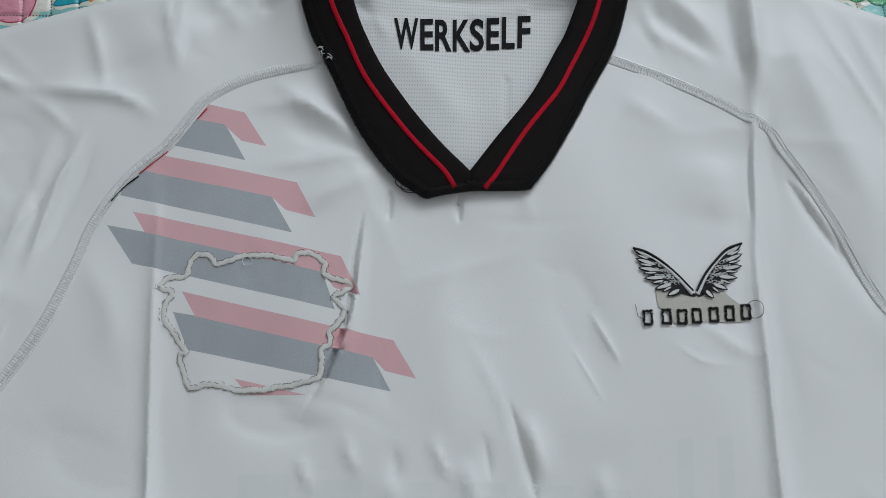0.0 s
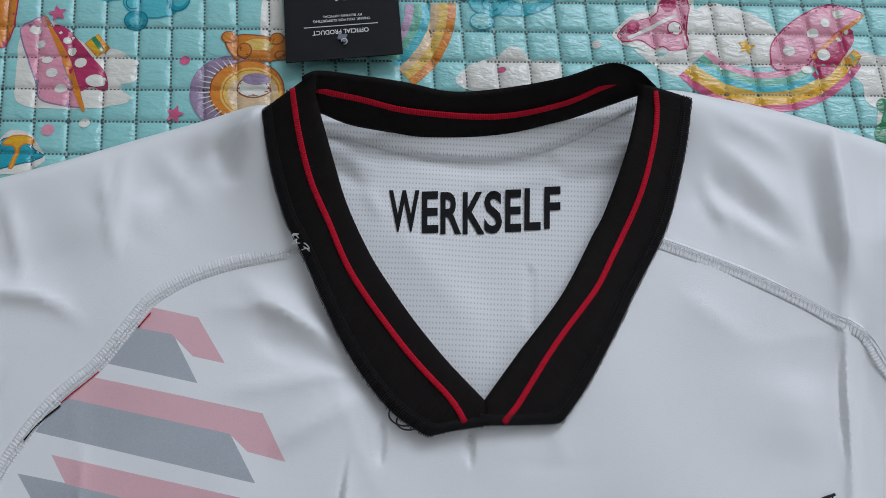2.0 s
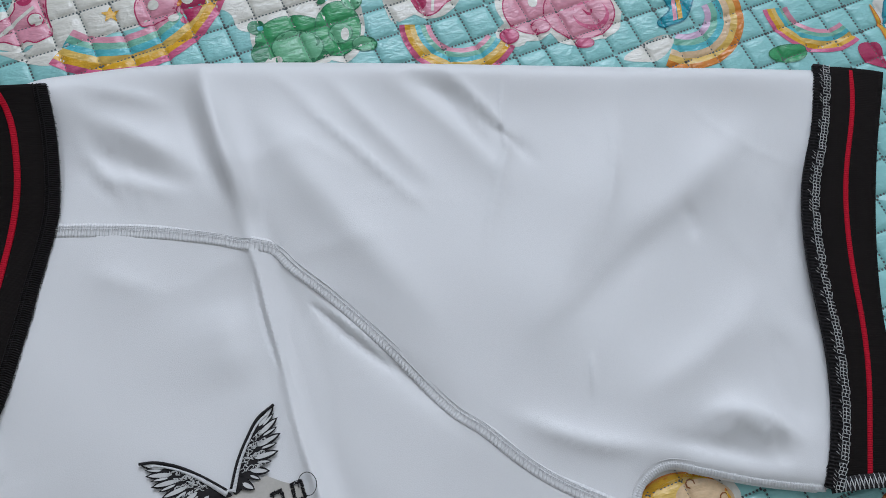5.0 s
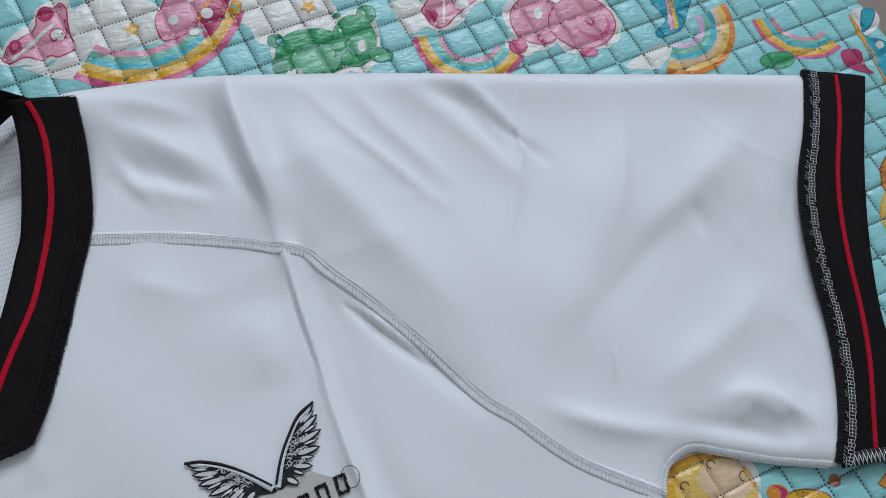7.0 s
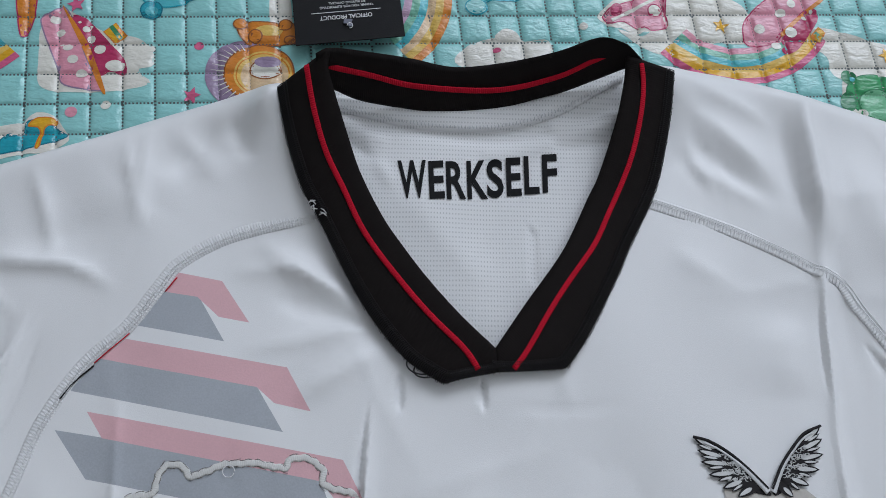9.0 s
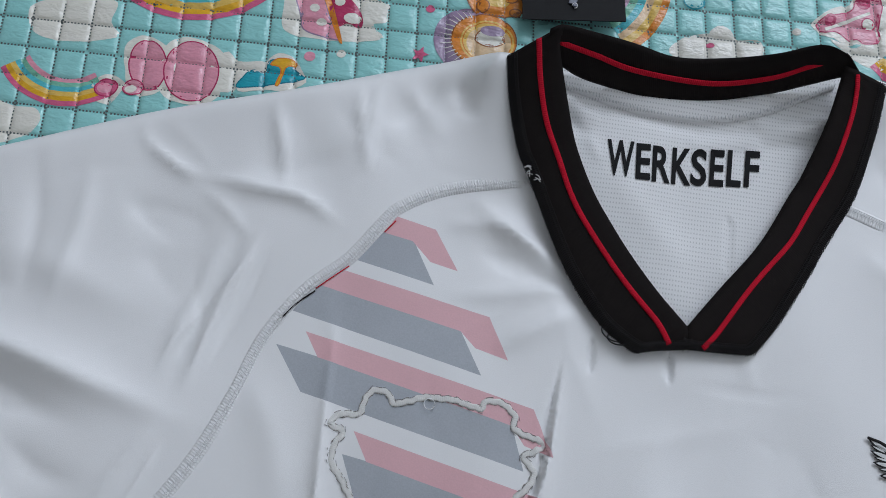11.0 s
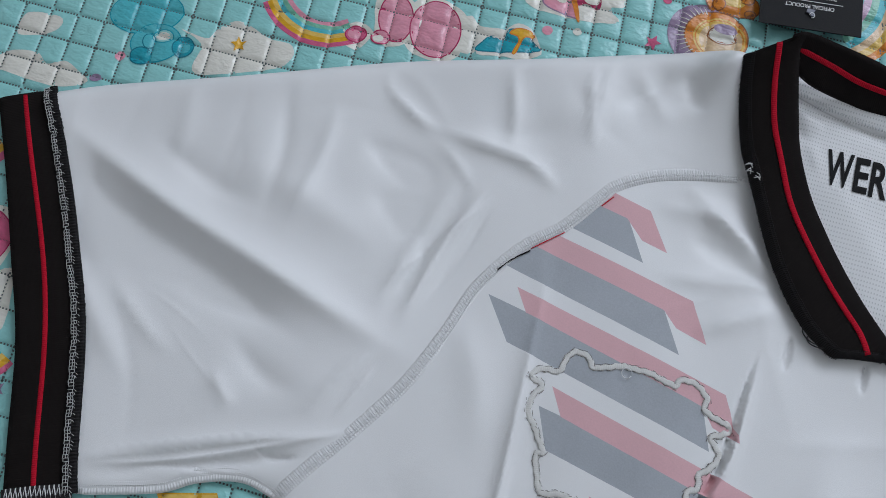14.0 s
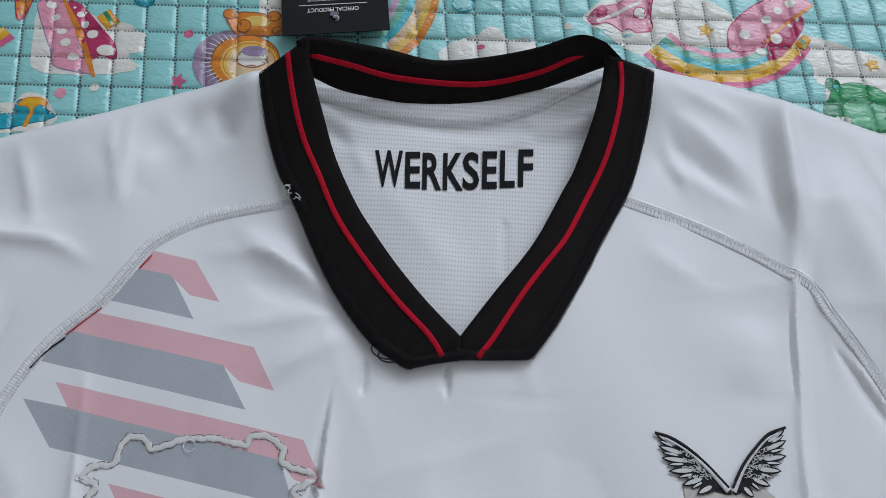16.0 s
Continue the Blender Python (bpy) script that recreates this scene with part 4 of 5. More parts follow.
CREASES = [(smooth_curve(pts, 6), w, a) for pts, w, a in FOLDS]
RIMS = [C(UNDER_R), C(SIDE_R), C(UNDER_L), C(SIDE_L), edge_r, edge_l]


def cloth(p):
    """Height of the laid-out cloth: a soft swell, its creases, and rounded edges."""
    x, y = p[:, 0] * 1000, p[:, 1] * 1000
    h = 3.8 + 0.8 * np.sin(x / 26 + y / 41) + 0.7 * np.sin(y / 21 - x / 47 + 1.3) + 0.25 * np.sin(x / 9 + y / 15 + 2)
    for line, w, a in CREASES:
        lo, hi = line.min(0) - 3 * w, line.max(0) + 3 * w
        m = (x > lo[0]) & (x < hi[0]) & (y > lo[1]) & (y < hi[1])
        if not m.any():
            continue
        q = np.stack([x[m], y[m]], 1)
        d, s = near(line, q, True)
        fade = np.clip(np.minimum(s, 1 - s) / 0.42, 0, 1)
        ridge = np.exp(-(np.sqrt(d * d + (0.35 * w) ** 2) - 0.35 * w) / (0.62 * w)) * np.clip(3 - d / w, 0, 1)
        h[m] += GAIN * a * ridge * fade * fade * (3 - 2 * fade)
    top = np.minimum(near(edge_r, p), near(edge_l, p)) * 1000
    h += 4.2 * np.exp(-(top / 17) ** 2) * (0.75 + 0.25 * np.sin(x / 17))
    e = np.minimum.reduce([near(c, p) for c in RIMS]) * 1000
    h = np.maximum(h, 1.8) * (1 - np.exp(-(e / 3.2) ** 1.3)) + 1.2
    for cx, cy, up, r in ((-88, 105, 10, 17), (-84, 84, 6.5, 17), (-77, 62, 3.5, 15), (76, 122, 8, 15)):
        h += up * np.exp(-((x - cx) ** 2 + (y - cy) ** 2) / r ** 2)
    return h / 1000


gx, gy = np.meshgrid(np.arange(-0.42, 0.43, 0.0022), np.arange(-0.19, 0.16, 0.0022))
hx, hy = np.meshgrid(np.arange(-0.26, 0.27, 0.008), np.arange(-0.50, -0.194, 0.008))
GRID = np.vstack([np.stack([gx.ravel(), gy.ravel()], 1), np.stack([hx.ravel(), hy.ravel()], 1)])
for pts in THIN + [[(136, 32), (136, -2), (134.5, -45), (137, -100), (139, -160)], [(-145, 0), (-142, -44), (-136, -114), (-131, -170)]]:
    c = smooth_curve(mm(pts), 0.0012)
    t = np.gradient(c, axis=0)
    q = np.stack([-t[:, 1], t[:, 0]], 1) / np.linalg.norm(t, axis=1, keepdims=True)
    GRID = np.vstack([GRID] + [c + q * d for d in (-0.0018, -0.0009, 0.0001, 0.0009, 0.0018, 0.0030)])
GRID = GRID + np.random.RandomState(4).uniform(-0.0003, 0.0003, GRID.shape)

front = np.vstack([C(SEAM_R)[:-1], C(SIDE_R)[:-1], hem, C(SIDE_L)[::-1][1:], C(SEAM_L)[::-1][1:], C(NECK)[1:-1]])
# print of the outer side that shows through the front panel
SHOW = [
    ([(-127, 30), (-109, 27), (-97, 10), (-109, 12), (-118, 20), (-133, 22)], "pink_ghost"),
    ([(-133, 22.3), (-117.5, 20.3), (-106, 2), (-141, 8)], "grey_ghost"),
    ([(-147, 3), (-81, -8), (-71, -25), (-85, -22), (-92, -16), (-156, -5)], "pink_ghost"),
    ([(-156, -4.7), (-92, -15.7), (-81, -33), (-163, -18)], "grey_ghost"),
    ([(-155, -26), (-58, -43), (-48, -61), (-60, -58), (-66, -51), (-148, -36)], "pink_ghost"),
    ([(-166, -33), (-148, -35.7), (-66, -50.7), (-59, -68), (-152, -51)], "grey_ghost"),
    ([(-128, -63), (-32, -81), (-21, -98), (-35, -95), (-41, -89), (-121, -74)], "pink_ghost"),
    ([(-131, -72.5), (-121, -73.7), (-41, -88.7), (-32, -104), (-123, -89)], "grey_ghost"),
    ([(-101, -101), (-69, -107), (-94, -108)], "pink_ghost"),
]
SHOW += [([(x - w / 2, y), (x + w / 2, y + 1), (x + w / 2, -162), (x - w / 2, -162)], "faint_ghost")
         for x, w, y in ((98, 7, -120), (116, 7, -118), (66, 16, -143), (40, 18, -142), (10, 20, -142), (-22, 20, -143), (-52, 20, -143), (-84, 22, -142))]


def cut_panel(outline, lattice, height, regions):
    """A sheet cut along the regions' edges: the rest first, then each region, all with one set of normals."""
    from mathutils.geometry import delaunay_2d_cdt
    loops = []
    for pts, _ in regions:
        p = mm(pts)
        loops.append(np.vstack([np.linspace(a, b, max(2, int(np.linalg.norm(b - a) / 0.003)), endpoint=False) for a, b in zip(p, np.roll(p, -1, 0))]))
    c = lattice[inside(outline, lattice)]
    for q in [outline] + loops:
        ring = np.vstack([q, q[:1]])
        lo, hi = ring.min(0) - 0.001, ring.max(0) + 0.001
        m = ((c > lo) & (c < hi)).all(1)
        ok = np.ones(len(c), bool)
        ok[m] = near(ring, c[m]) > 0.0006
        c = c[ok]
    edges, o = [], len(outline)
    for q in loops:
        edges += [(o + k, o + (k + 1) % len(q)) for k in range(len(q))]
        o += len(q)
    v, _, f, _, _, _ = delaunay_2d_cdt([Vector(p) for p in np.vstack([outline] + loops + [c])], edges, [list(range(len(outline)))], 1, 1e-6)
    v = np.array([(p.x, p.y) for p in v])
    f = np.array([list(t) if np.cross(v[t[1]] - v[t[0]], v[t[2]] - v[t[0]]) > 0 else list(t)[::-1] for t in f])
    mid = v[f].mean(1)
    f, mid = f[inside(outline, mid)], mid[inside(outline, mid)]
    xyz = np.c_[v, height(v)]
    fn = np.cross(xyz[f[:, 1]] - xyz[f[:, 0]], xyz[f[:, 2]] - xyz[f[:, 0]])
    vn = np.zeros_like(xyz)
    for k in range(3):
        np.add.at(vn, f[:, k], fn)
    vn /= np.maximum(np.linalg.norm(vn, axis=1, keepdims=True), 1e-12)
    owner = np.full(len(f), -1)
    for k, q in enumerate(loops):
        owner[(owner < 0) & inside(q, mid)] = k
    made = []
    for k in range(-1, len(loops)):
        mine = f[owner == k]
        used, back = np.unique(mine, return_inverse=True)
        me = mesh_of("panel", xyz[used], [tuple(map(int, t)) for t in back.reshape(-1, 3)])
        me.normals_split_custom_set_from_vertices([tuple(map(float, q)) for q in vn[used]])
        made.append(me)
    return made


panel, *shown = cut_panel(front, GRID, cloth, SHOW)
part("front_panel", panel, "cloth", jersey, "plain white polyester front panel, seen from its inner side")
for me, (_, c) in zip(shown, SHOW):
    part("faint_bar" if c == "faint_ghost" else "printed_stripe", me, c, jersey)
slR = np.vstack([C(SEAM_R)[:-1], C(UNDER_R)[::-1][:-1], C(CUFFIN_R)[::-1][:-1], C(SHOULDER_R)[::-1]])
slL = np.vstack([C(SEAM_L)[:-1], C(UNDER_L)[::-1][:-1], C(CUFFIN_L)[::-1][:-1], C(SHOULDER_L)[::-1]])
part("sleeve", sheet("sleeve", slR, GRID, cloth), "cloth", jersey, "short white raglan sleeve, softly creased")
part("sleeve", sheet("sleeve", slL, GRID, cloth), "cloth", jersey, "short white raglan sleeve with one long diagonal fold")

# back panel inside the neck
BACK = [(-0.076, 0.112), (-0.050, 0.112), (-0.020, 0.109), (0.008, 0.111), (0.035, 0.121), (0.066, 0.130), (0.072, 0.10), (0.062, 0.06), (0.045, 0.02), (0.020, -0.012), (-0.012, -0.012), (-0.045, 0.012), (-0.066, 0.05), (-0.078, 0.085)]


def back_height(p):
    x, y = p[:, 0] * 1000, p[:, 1] * 1000
    h = 4.2 + 0.35 * np.sin(x / 14 + y / 21) + 0.3 * np.sin(y / 11 - x / 30)
    for pts, w, a in (([(-72, 107), (-55, 107), (-39, 105), (-17, 102), (2, 102), (19, 105), (37, 111), (55, 119)], 2.6, 1.6), ([(-72, 99), (-39, 97), (-5, 94), (19, 97), (40, 103), (55, 110)], 2.6, -1.3), ([(0, 86), (26, 92), (52, 100)], 3, 1.3), ([(-66, 92), (-50, 84)], 3, -1.2), ([(-54, 92), (-44, 74)], 3, 0.9), ([(28, 100), (48, 102), (60, 104)], 3, 2.4), ([(30, 92), (56, 94)], 3, -1.4), ([(-66, 100), (-48, 92)], 3, 1.4), ([(17, 30), (17, 52)], 0.9, -1.4), ([(-30, 60), (-8, 34)], 7, 0.9), ([(-6, 70), (6, 20)], 9, -0.7)):
        d = near(smooth_curve(pts, 5), np.stack([x, y], 1))
        h += a * np.exp(-(d / w) ** 2)
    h += 5.0 * np.clip((y - 92) / 30, 0, 1) ** 2 + 3.0 * np.clip((np.abs(x + 4) - 40) / 30, 0, 1) * np.clip((y - 60) / 40, 0, 1)
    return np.maximum(h, 2.0) / 1000


bx, by = np.meshgrid(np.arange(-0.085, 0.085, 0.002), np.arange(-0.02, 0.14, 0.002))
BGRID = np.stack([bx.ravel(), by.ravel()], 1)
part("back_panel", sheet("back_panel", smooth_curve(BACK, 0.003, True), BGRID, back_height), "mesh", jersey, "white perforated mesh back panel inside the neck")
neck_line = smooth_curve([(-0.0690, 0.1035), (-0.0558, 0.1020), (-0.0324, 0.0982), (-0.0092, 0.0969), (0.0094, 0.0988), (0.0280, 0.1044), (0.0444, 0.1129), (0.0580, 0.1205)], 0.0016)
tape_top = smooth_curve([(-0.0720, 0.1090), (-0.0560, 0.1085), (-0.0330, 0.1075), (-0.0092, 0.1065), (0.0100, 0.1090), (0.0290, 0.1150), (0.0450, 0.1210), (0.0580, 0.1260)], 0.0016)
m = len(neck_line)
tape_top = resample(tape_top, m)
tape = part("neck_tape", band("neck_tape", np.c_[neck_line, back_height(neck_line) + 0.0012], np.c_[tape_top, back_height(tape_top) + 0.0022], 0.0005, 0.0016, 6), "mesh", jersey, "white mesh neck tape stitched below the back collar")
ticks = []
for q, u in zip(neck_line, tape_top):
    d = (u - q) / np.linalg.norm(u - q)
    for e0, e1 in ((0.0009, 0.0022),):
        ticks.append([(*(q + d * e), back_height((q + d * e)[None])[0] + 0.0019) for e in (e0, e1)])
part("neck_stitching", tubes("neck_stitching", ticks, 0.00018, 4), "neck_thread", tape)

# printed word at the back of the neck
V, F = [], []
for ch, x, w, y in (("W", -38.9, 12.1, 64.6), ("E", -26.0, 6.5, 64.7), ("R", -18.7, 8.2, 64.9), ("K", -9.9, 8.7, 65.5), ("S", -1.5, 7.1, 66.2), ("E", 6.8, 6.4, 67.3), ("L", 14.4, 6.5, 68.4), ("F", 22.2, 6.5, 69.5)):
    v, f = lettering(ch, 0.025)
    F += [tuple(q + len(V) for q in t) for t in f]
    V += [(x + w * a - (1.0 - 0.016 * (x + 39)) * b, y + 0.6 * a + 17.6 * b) for a, b in v]
wp = mm(V)
part("printed_word", mesh_of("printed_word", np.c_[wp, back_height(wp) + 0.0004], F, False), "ink", jersey, "black printed block lettering")


def offset_curve(c, d):
    t = np.gradient(c, axis=0)
    t /= np.linalg.norm(t, axis=1, keepdims=True)
    return c + d * np.stack([-t[:, 1], t[:, 0]], 1)


def overlock(line, width, parent, base, thread, pitch, lift, radius, label, up=cloth, chain=True, loose=0.1, rungs=True):
    """A raised overlocked seam: a padded strip with looping threads over it."""
    a, b = offset_curve(line, width / 2), offset_curve(line, -width / 2)
    h = np.minimum(up(a), up(b)) * 0.4 + up(line) * 0.6 + lift
    seam = part("overlocked_seam", band("overlocked_seam", np.c_[b, h], np.c_[a, h], 0.00025, 0.0020, 6), base, parent, label)
    n = int(np.linalg.norm(np.diff(line, axis=0), axis=1).sum() / pitch)
    ra, rb, rh = resample(a, 2 * n), resample(b, 2 * n), resample(np.c_[line, h], 2 * n)[:, 2]
    rr = np.random.RandomState(n)
    loops = []
    for i in range(0, 2 * n - 2, 2):
        j = rr.uniform(-loose, loose)
        p, q = ra[i] * (1.0 + j * 0.2) - rb[i] * j * 0.2, rb[i + 1]
        top = rh[i] + 0.00024
        mid = (p + q) / 2
        loops.append([(*p, rh[i] - 0.0002), (*(0.7 * p + 0.3 * q), top), (*mid, top + 0.0001), (*q, rh[i])])
        if not rungs:
            p2 = ra[i + 2]
            loops.append([(*q, rh[i]), (*(0.5 * (q + p2)), top), (*p2, rh[i] - 0.0002)])
    if chain:
        for k in (0.22, 0.45):
            c = ra * (1 - k) + rb * k
            loops += [[(*c[i], rh[i] + 0.0007), (*c[i + 1], rh[i] + 0.00085)] for i in range(0, 2 * n - 1)]
    part("thread", tubes("thread", loops, radius, 3), thread, seam)
    return seam


overlock(offset_curve(C(SEAM_R, 0.002), -0.0004), 0.0058, jersey, "seam", "white_thread", 0.0017, 0.0001, 0.00017, "white overlocked raglan seam")
overlock(offset_curve(C(SEAM_L, 0.002), -0.0008), 0.0058, jersey, "seam", "white_thread", 0.0017, 0.0001, 0.00017, "white overlocked raglan seam")
overlock(offset_curve(C(UNDER_R, 0.002), -0.0046), 0.0082, jersey, "seam", "white_thread", 0.0017, 0.0001, 0.00017, "white overlocked underarm seam")
overlock(offset_curve(C(UNDER_L, 0.002), 0.0034), 0.0060, jersey, "seam", "white_thread", 0.0017, 0.0001, 0.00017, "white overlocked underarm seam")


# sleeve cuffs
def cuff(edge, inner, outer, stripe, side, label):
    n = 70
    low = lambda p: np.full(len(p), 0.0062) - 0.0024 * np.linspace(-1, 1, len(p)) ** 4
    e, i, o, s = (resample(C(c, 0.002), n) for c in (edge, inner, outer, stripe))
    s = np.stack([np.convolve(np.pad(s[:, k], 8, "reflect", reflect_type="odd"), np.ones(17) / 17, "valid") for k in (0, 1)], 1)
    z = low(i)
    cf = part("cuff", band("cuff", np.c_[i, z], np.c_[o, z - 0.0012], 0.0008, 0.0030, 10), "rib", jersey, label)
    d = (o - i) / np.linalg.norm(o - i, axis=1, keepdims=True)
    part("red_stripe", band("red_stripe", np.c_[s - d * 0.0011, z + 0.0004], np.c_[s + d * 0.0011, z + 0.0003], 0.0002, 0.0006, 4), "red", cf, "thin red knitted stripe")
    mid = (e + i) / 2
    w = np.linalg.norm(e - i, axis=1).mean()
    line = mid if side < 0 else mid[::-1]
    edge_z = lambda p: np.maximum(cloth(p) + 0.0006, 0.0074 - 0.002 * np.linspace(-1, 1, len(p)) ** 6)
    half = w * 0.56
    p, q = offset_curve(line, half), offset_curve(line, -half)
    if side < 0:
        p, q = q, p
    if np.linalg.norm(p - o if side < 0 else p[::-1] - o) > np.linalg.norm(q - o if side < 0 else q[::-1] - o):
        p, q = q, p
    hz = edge_z(line)
    seam = part("overlocked_seam", band("overlocked_seam", np.c_[p, hz], np.c_[q, hz], 0.0004, 0.0022, 6), "black_thread", cf, "black overlocked edge with white ladder stitches")
    m = int(np.linalg.norm(np.diff(line, axis=0), axis=1).sum() / 0.0014)
    p, q, hz = resample(p, m), resample(q, m), resample(np.c_[line, hz], m)[:, 2]
    rnd = np.random.RandomState(m)
    white, black = [], []
    at = lambda k, u, up: np.r_[p[k] * (1 - u) + q[k] * u, hz[k] + up]
    for k in range(m - 1):
        j0, j1 = rnd.uniform(-0.05, 0.05, 2)
        white.append([at(k, 0.04 + j0, 0.0006), at(k, 0.22, 0.0009), at(k, 0.42 + j1, 0.0007)])
        for u in (0.05, 0.26, 0.44):
            if rnd.rand() < 0.85:
                white.append([at(k, u + j0, 0.0008), at(k + 1, u + j1, 0.0009)])
        if rnd.rand() < 0.5:
            white.append([at(k, 0.5, 0.0007), at(k + 1, rnd.uniform(0.62, 0.82), 0.0008)])
        black.append([at(k, 0.5, 0.0006), at(k, 0.8, 0.0010), at(k, 1.02 + rnd.uniform(0, 0.09), 0.0002), at(k + 1, 0.96, -0.0012)])
    part("white_thread", tubes("white_thread", white, 0.00018, 3), "grey_thread", seam)
    part("black_thread", tubes("black_thread", black, 0.00034, 4), "black_thread", seam)
    tail = np.array([(e[-1] + i[-1]) / 2, i[-1] * 0.5 + o[-1] * 0.5, o[-1]]) + np.array((0.0, 0.0012))
    tl = smooth_curve(tail, 0.002)
    overlock(tl, 0.0055, cf, "black_thread", "white_thread", 0.0018, -0.002, 0.00024, "black overlocked end with white thread", lambda p: np.full(len(p), 0.0072), False, rungs=False)


cuff(CUFF_R, CUFFIN_R,
     [(0.425, 0.026), (0.402, -0.008), (0.384, -0.040), (0.370, -0.071), (0.360, -0.102), (0.346, -0.135)],
     [(0.410, 0.031), (0.403, 0.015), (0.385, -0.009), (0.374, -0.030), (0.363, -0.059), (0.356, -0.084), (0.345, -0.105), (0.333, -0.130)], 1, "black ribbed sleeve cuff with a red stripe")
cuff(CUFF_L, CUFFIN_L,
     [(-0.414, -0.016), (-0.392, -0.050), (-0.372, -0.084), (-0.352, -0.119), (-0.336, -0.159), (-0.328, -0.180)],
     [(-0.402, -0.011), (-0.384, -0.039), (-0.366, -0.066), (-0.348, -0.096), (-0.334, -0.127), (-0.324, -0.155), (-0.316, -0.175)], -1, "black ribbed sleeve cuff with a red stripe")

# collar
n = 90
OUT_L = [(-0.0900, 0.1060, 0.0210), (-0.0870, 0.0910, 0.0180), (-0.0830, 0.0770, 0.0150), (-0.0780, 0.0640, 0.0125), (-0.0720, 0.0540, 0.0110), (-0.0575, 0.0260, 0.0095), (-0.0470, 0.0095, 0.0090), (-0.0351, -0.0044, 0.0090), (-0.0265, -0.0105, 0.0090), (-0.0212, -0.0134, 0.0090), (-0.0199, -0.0140, 0.0090), (-0.0186, -0.0136, 0.0090), (-0.0118, -0.0116, 0.0092), (0.0005, -0.0093, 0.0098)]
IN_L = [(-0.0680, 0.1170, 0.0360), (-0.0690, 0.1110, 0.0330), (-0.0670, 0.1040, 0.0290), (-0.0610, 0.0870, 0.0220), (-0.0550, 0.0710, 0.0170), (-0.0455, 0.0530, 0.0140), (-0.0365, 0.0400, 0.0130), (-0.0265, 0.0270, 0.0125), (-0.0140, 0.0130, 0.0120), (-0.0014, 0.0008, 0.0119), (-0.0003, -0.0003, 0.0118), (0.0002, -0.0013, 0.0116), (0.0005, -0.0086, 0.0104)]
OUT_R = [(0.0800, 0.1240, 0.0160), (0.0780, 0.1040, 0.0110), (0.0730, 0.0800, 0.0072), (0.0680, 0.0660, 0.0062), (0.0570, 0.0445, 0.0062), (0.0525, 0.0345, 0.0065), (0.0440, 0.0180, 0.0072), (0.0365, 0.0045, 0.0080), (0.0295, -0.0055, 0.0090), (0.0284, -0.0068, 0.0090), (0.0270, -0.0072, 0.0090), (0.0155, -0.0082, 0.0090), (0.0004, -0.0091, 0.0096)]
IN_R = [(0.0555, 0.1225, 0.0290), (0.0560, 0.1165, 0.0235), (0.0530, 0.1000, 0.0180), (0.0455, 0.0765, 0.0115), (0.0405, 0.0660, 0.0100), (0.0285, 0.0415, 0.0105), (0.0125, 0.0185, 0.0110), (0.0008, 0.0012, 0.0114), (-0.0003, -0.0003, 0.0114), (-0.0002, -0.0013, 0.0112), (0.0004, -0.0084, 0.0102)]
RED_L = [(-0.0795, 0.1160, 0.0310), (-0.0780, 0.1120, 0.0290), (-0.0750, 0.0970, 0.0240), (-0.0690, 0.0780, 0.0190), (-0.0620, 0.0650, 0.0160), (-0.0520, 0.0450, 0.0140), (-0.0339, 0.0215, 0.0125), (-0.0225, 0.0090, 0.0120), (-0.0110, -0.0020, 0.0118), (-0.0070, -0.0088, 0.0115)]
RED_R = [(0.0612, 0.1255, 0.0310), (0.0635, 0.1215, 0.0290), (0.0645, 0.1150, 0.0275), (0.0640, 0.1040, 0.0210), (0.0585, 0.0810, 0.0125), (0.0455, 0.0520, 0.0100), (0.0420, 0.0445, 0.0105), (0.0259, 0.0217, 0.0105), (0.0114, -0.0028, 0.0115), (0.0071, -0.0082, 0.0115)]
B_TOP = [(-0.0740, 0.1140, 0.0360), (-0.0680, 0.1170, 0.0360), (-0.0520, 0.1180, 0.0320), (-0.0360, 0.1190, 0.0270), (-0.0165, 0.1185, 0.0220), (0.0050, 0.1210, 0.0230), (0.0260, 0.1240, 0.0280), (0.0400, 0.1280, 0.0320), (0.0470, 0.1280, 0.0340), (0.0550, 0.1250, 0.0340)]
B_LOW = [(-0.0730, 0.1080, 0.0220), (-0.0680, 0.1070, 0.0220), (-0.0570, 0.1060, 0.0150), (-0.0420, 0.1060, 0.0100), (-0.0260, 0.1050, 0.0080), (0.0015, 0.1075, 0.0075), (0.0280, 0.1140, 0.0110), (0.0450, 0.1190, 0.0160), (0.0580, 0.1220, 0.0220), (0.0660, 0.1230, 0.0220)]
B_RED = [(-0.0690, 0.1130, 0.0290), (-0.0520, 0.1130, 0.0230), (-0.0320, 0.1120, 0.0170), (0.0015, 0.1130, 0.0143), (0.0270, 0.1180, 0.0180), (0.0430, 0.1240, 0.0230), (0.0550, 0.1270, 0.0280)]


def around(c):
    return resample(smooth_curve(c, 0.002), n)


collar = part("collar", band("collar", around(B_LOW), around(B_TOP), 0.0004, 0.0018, 8), "rib", jersey, "black ribbed V-neck collar with red stripe")
part("red_stripe", band("red_stripe", around(B_RED) + np.array((0, -0.0017, -0.0001)), around(B_RED) + np.array((0, -0.0002, 0.0017)), 0.0001, 0.0004, 4), "red", collar, "thin red knitted stripe")


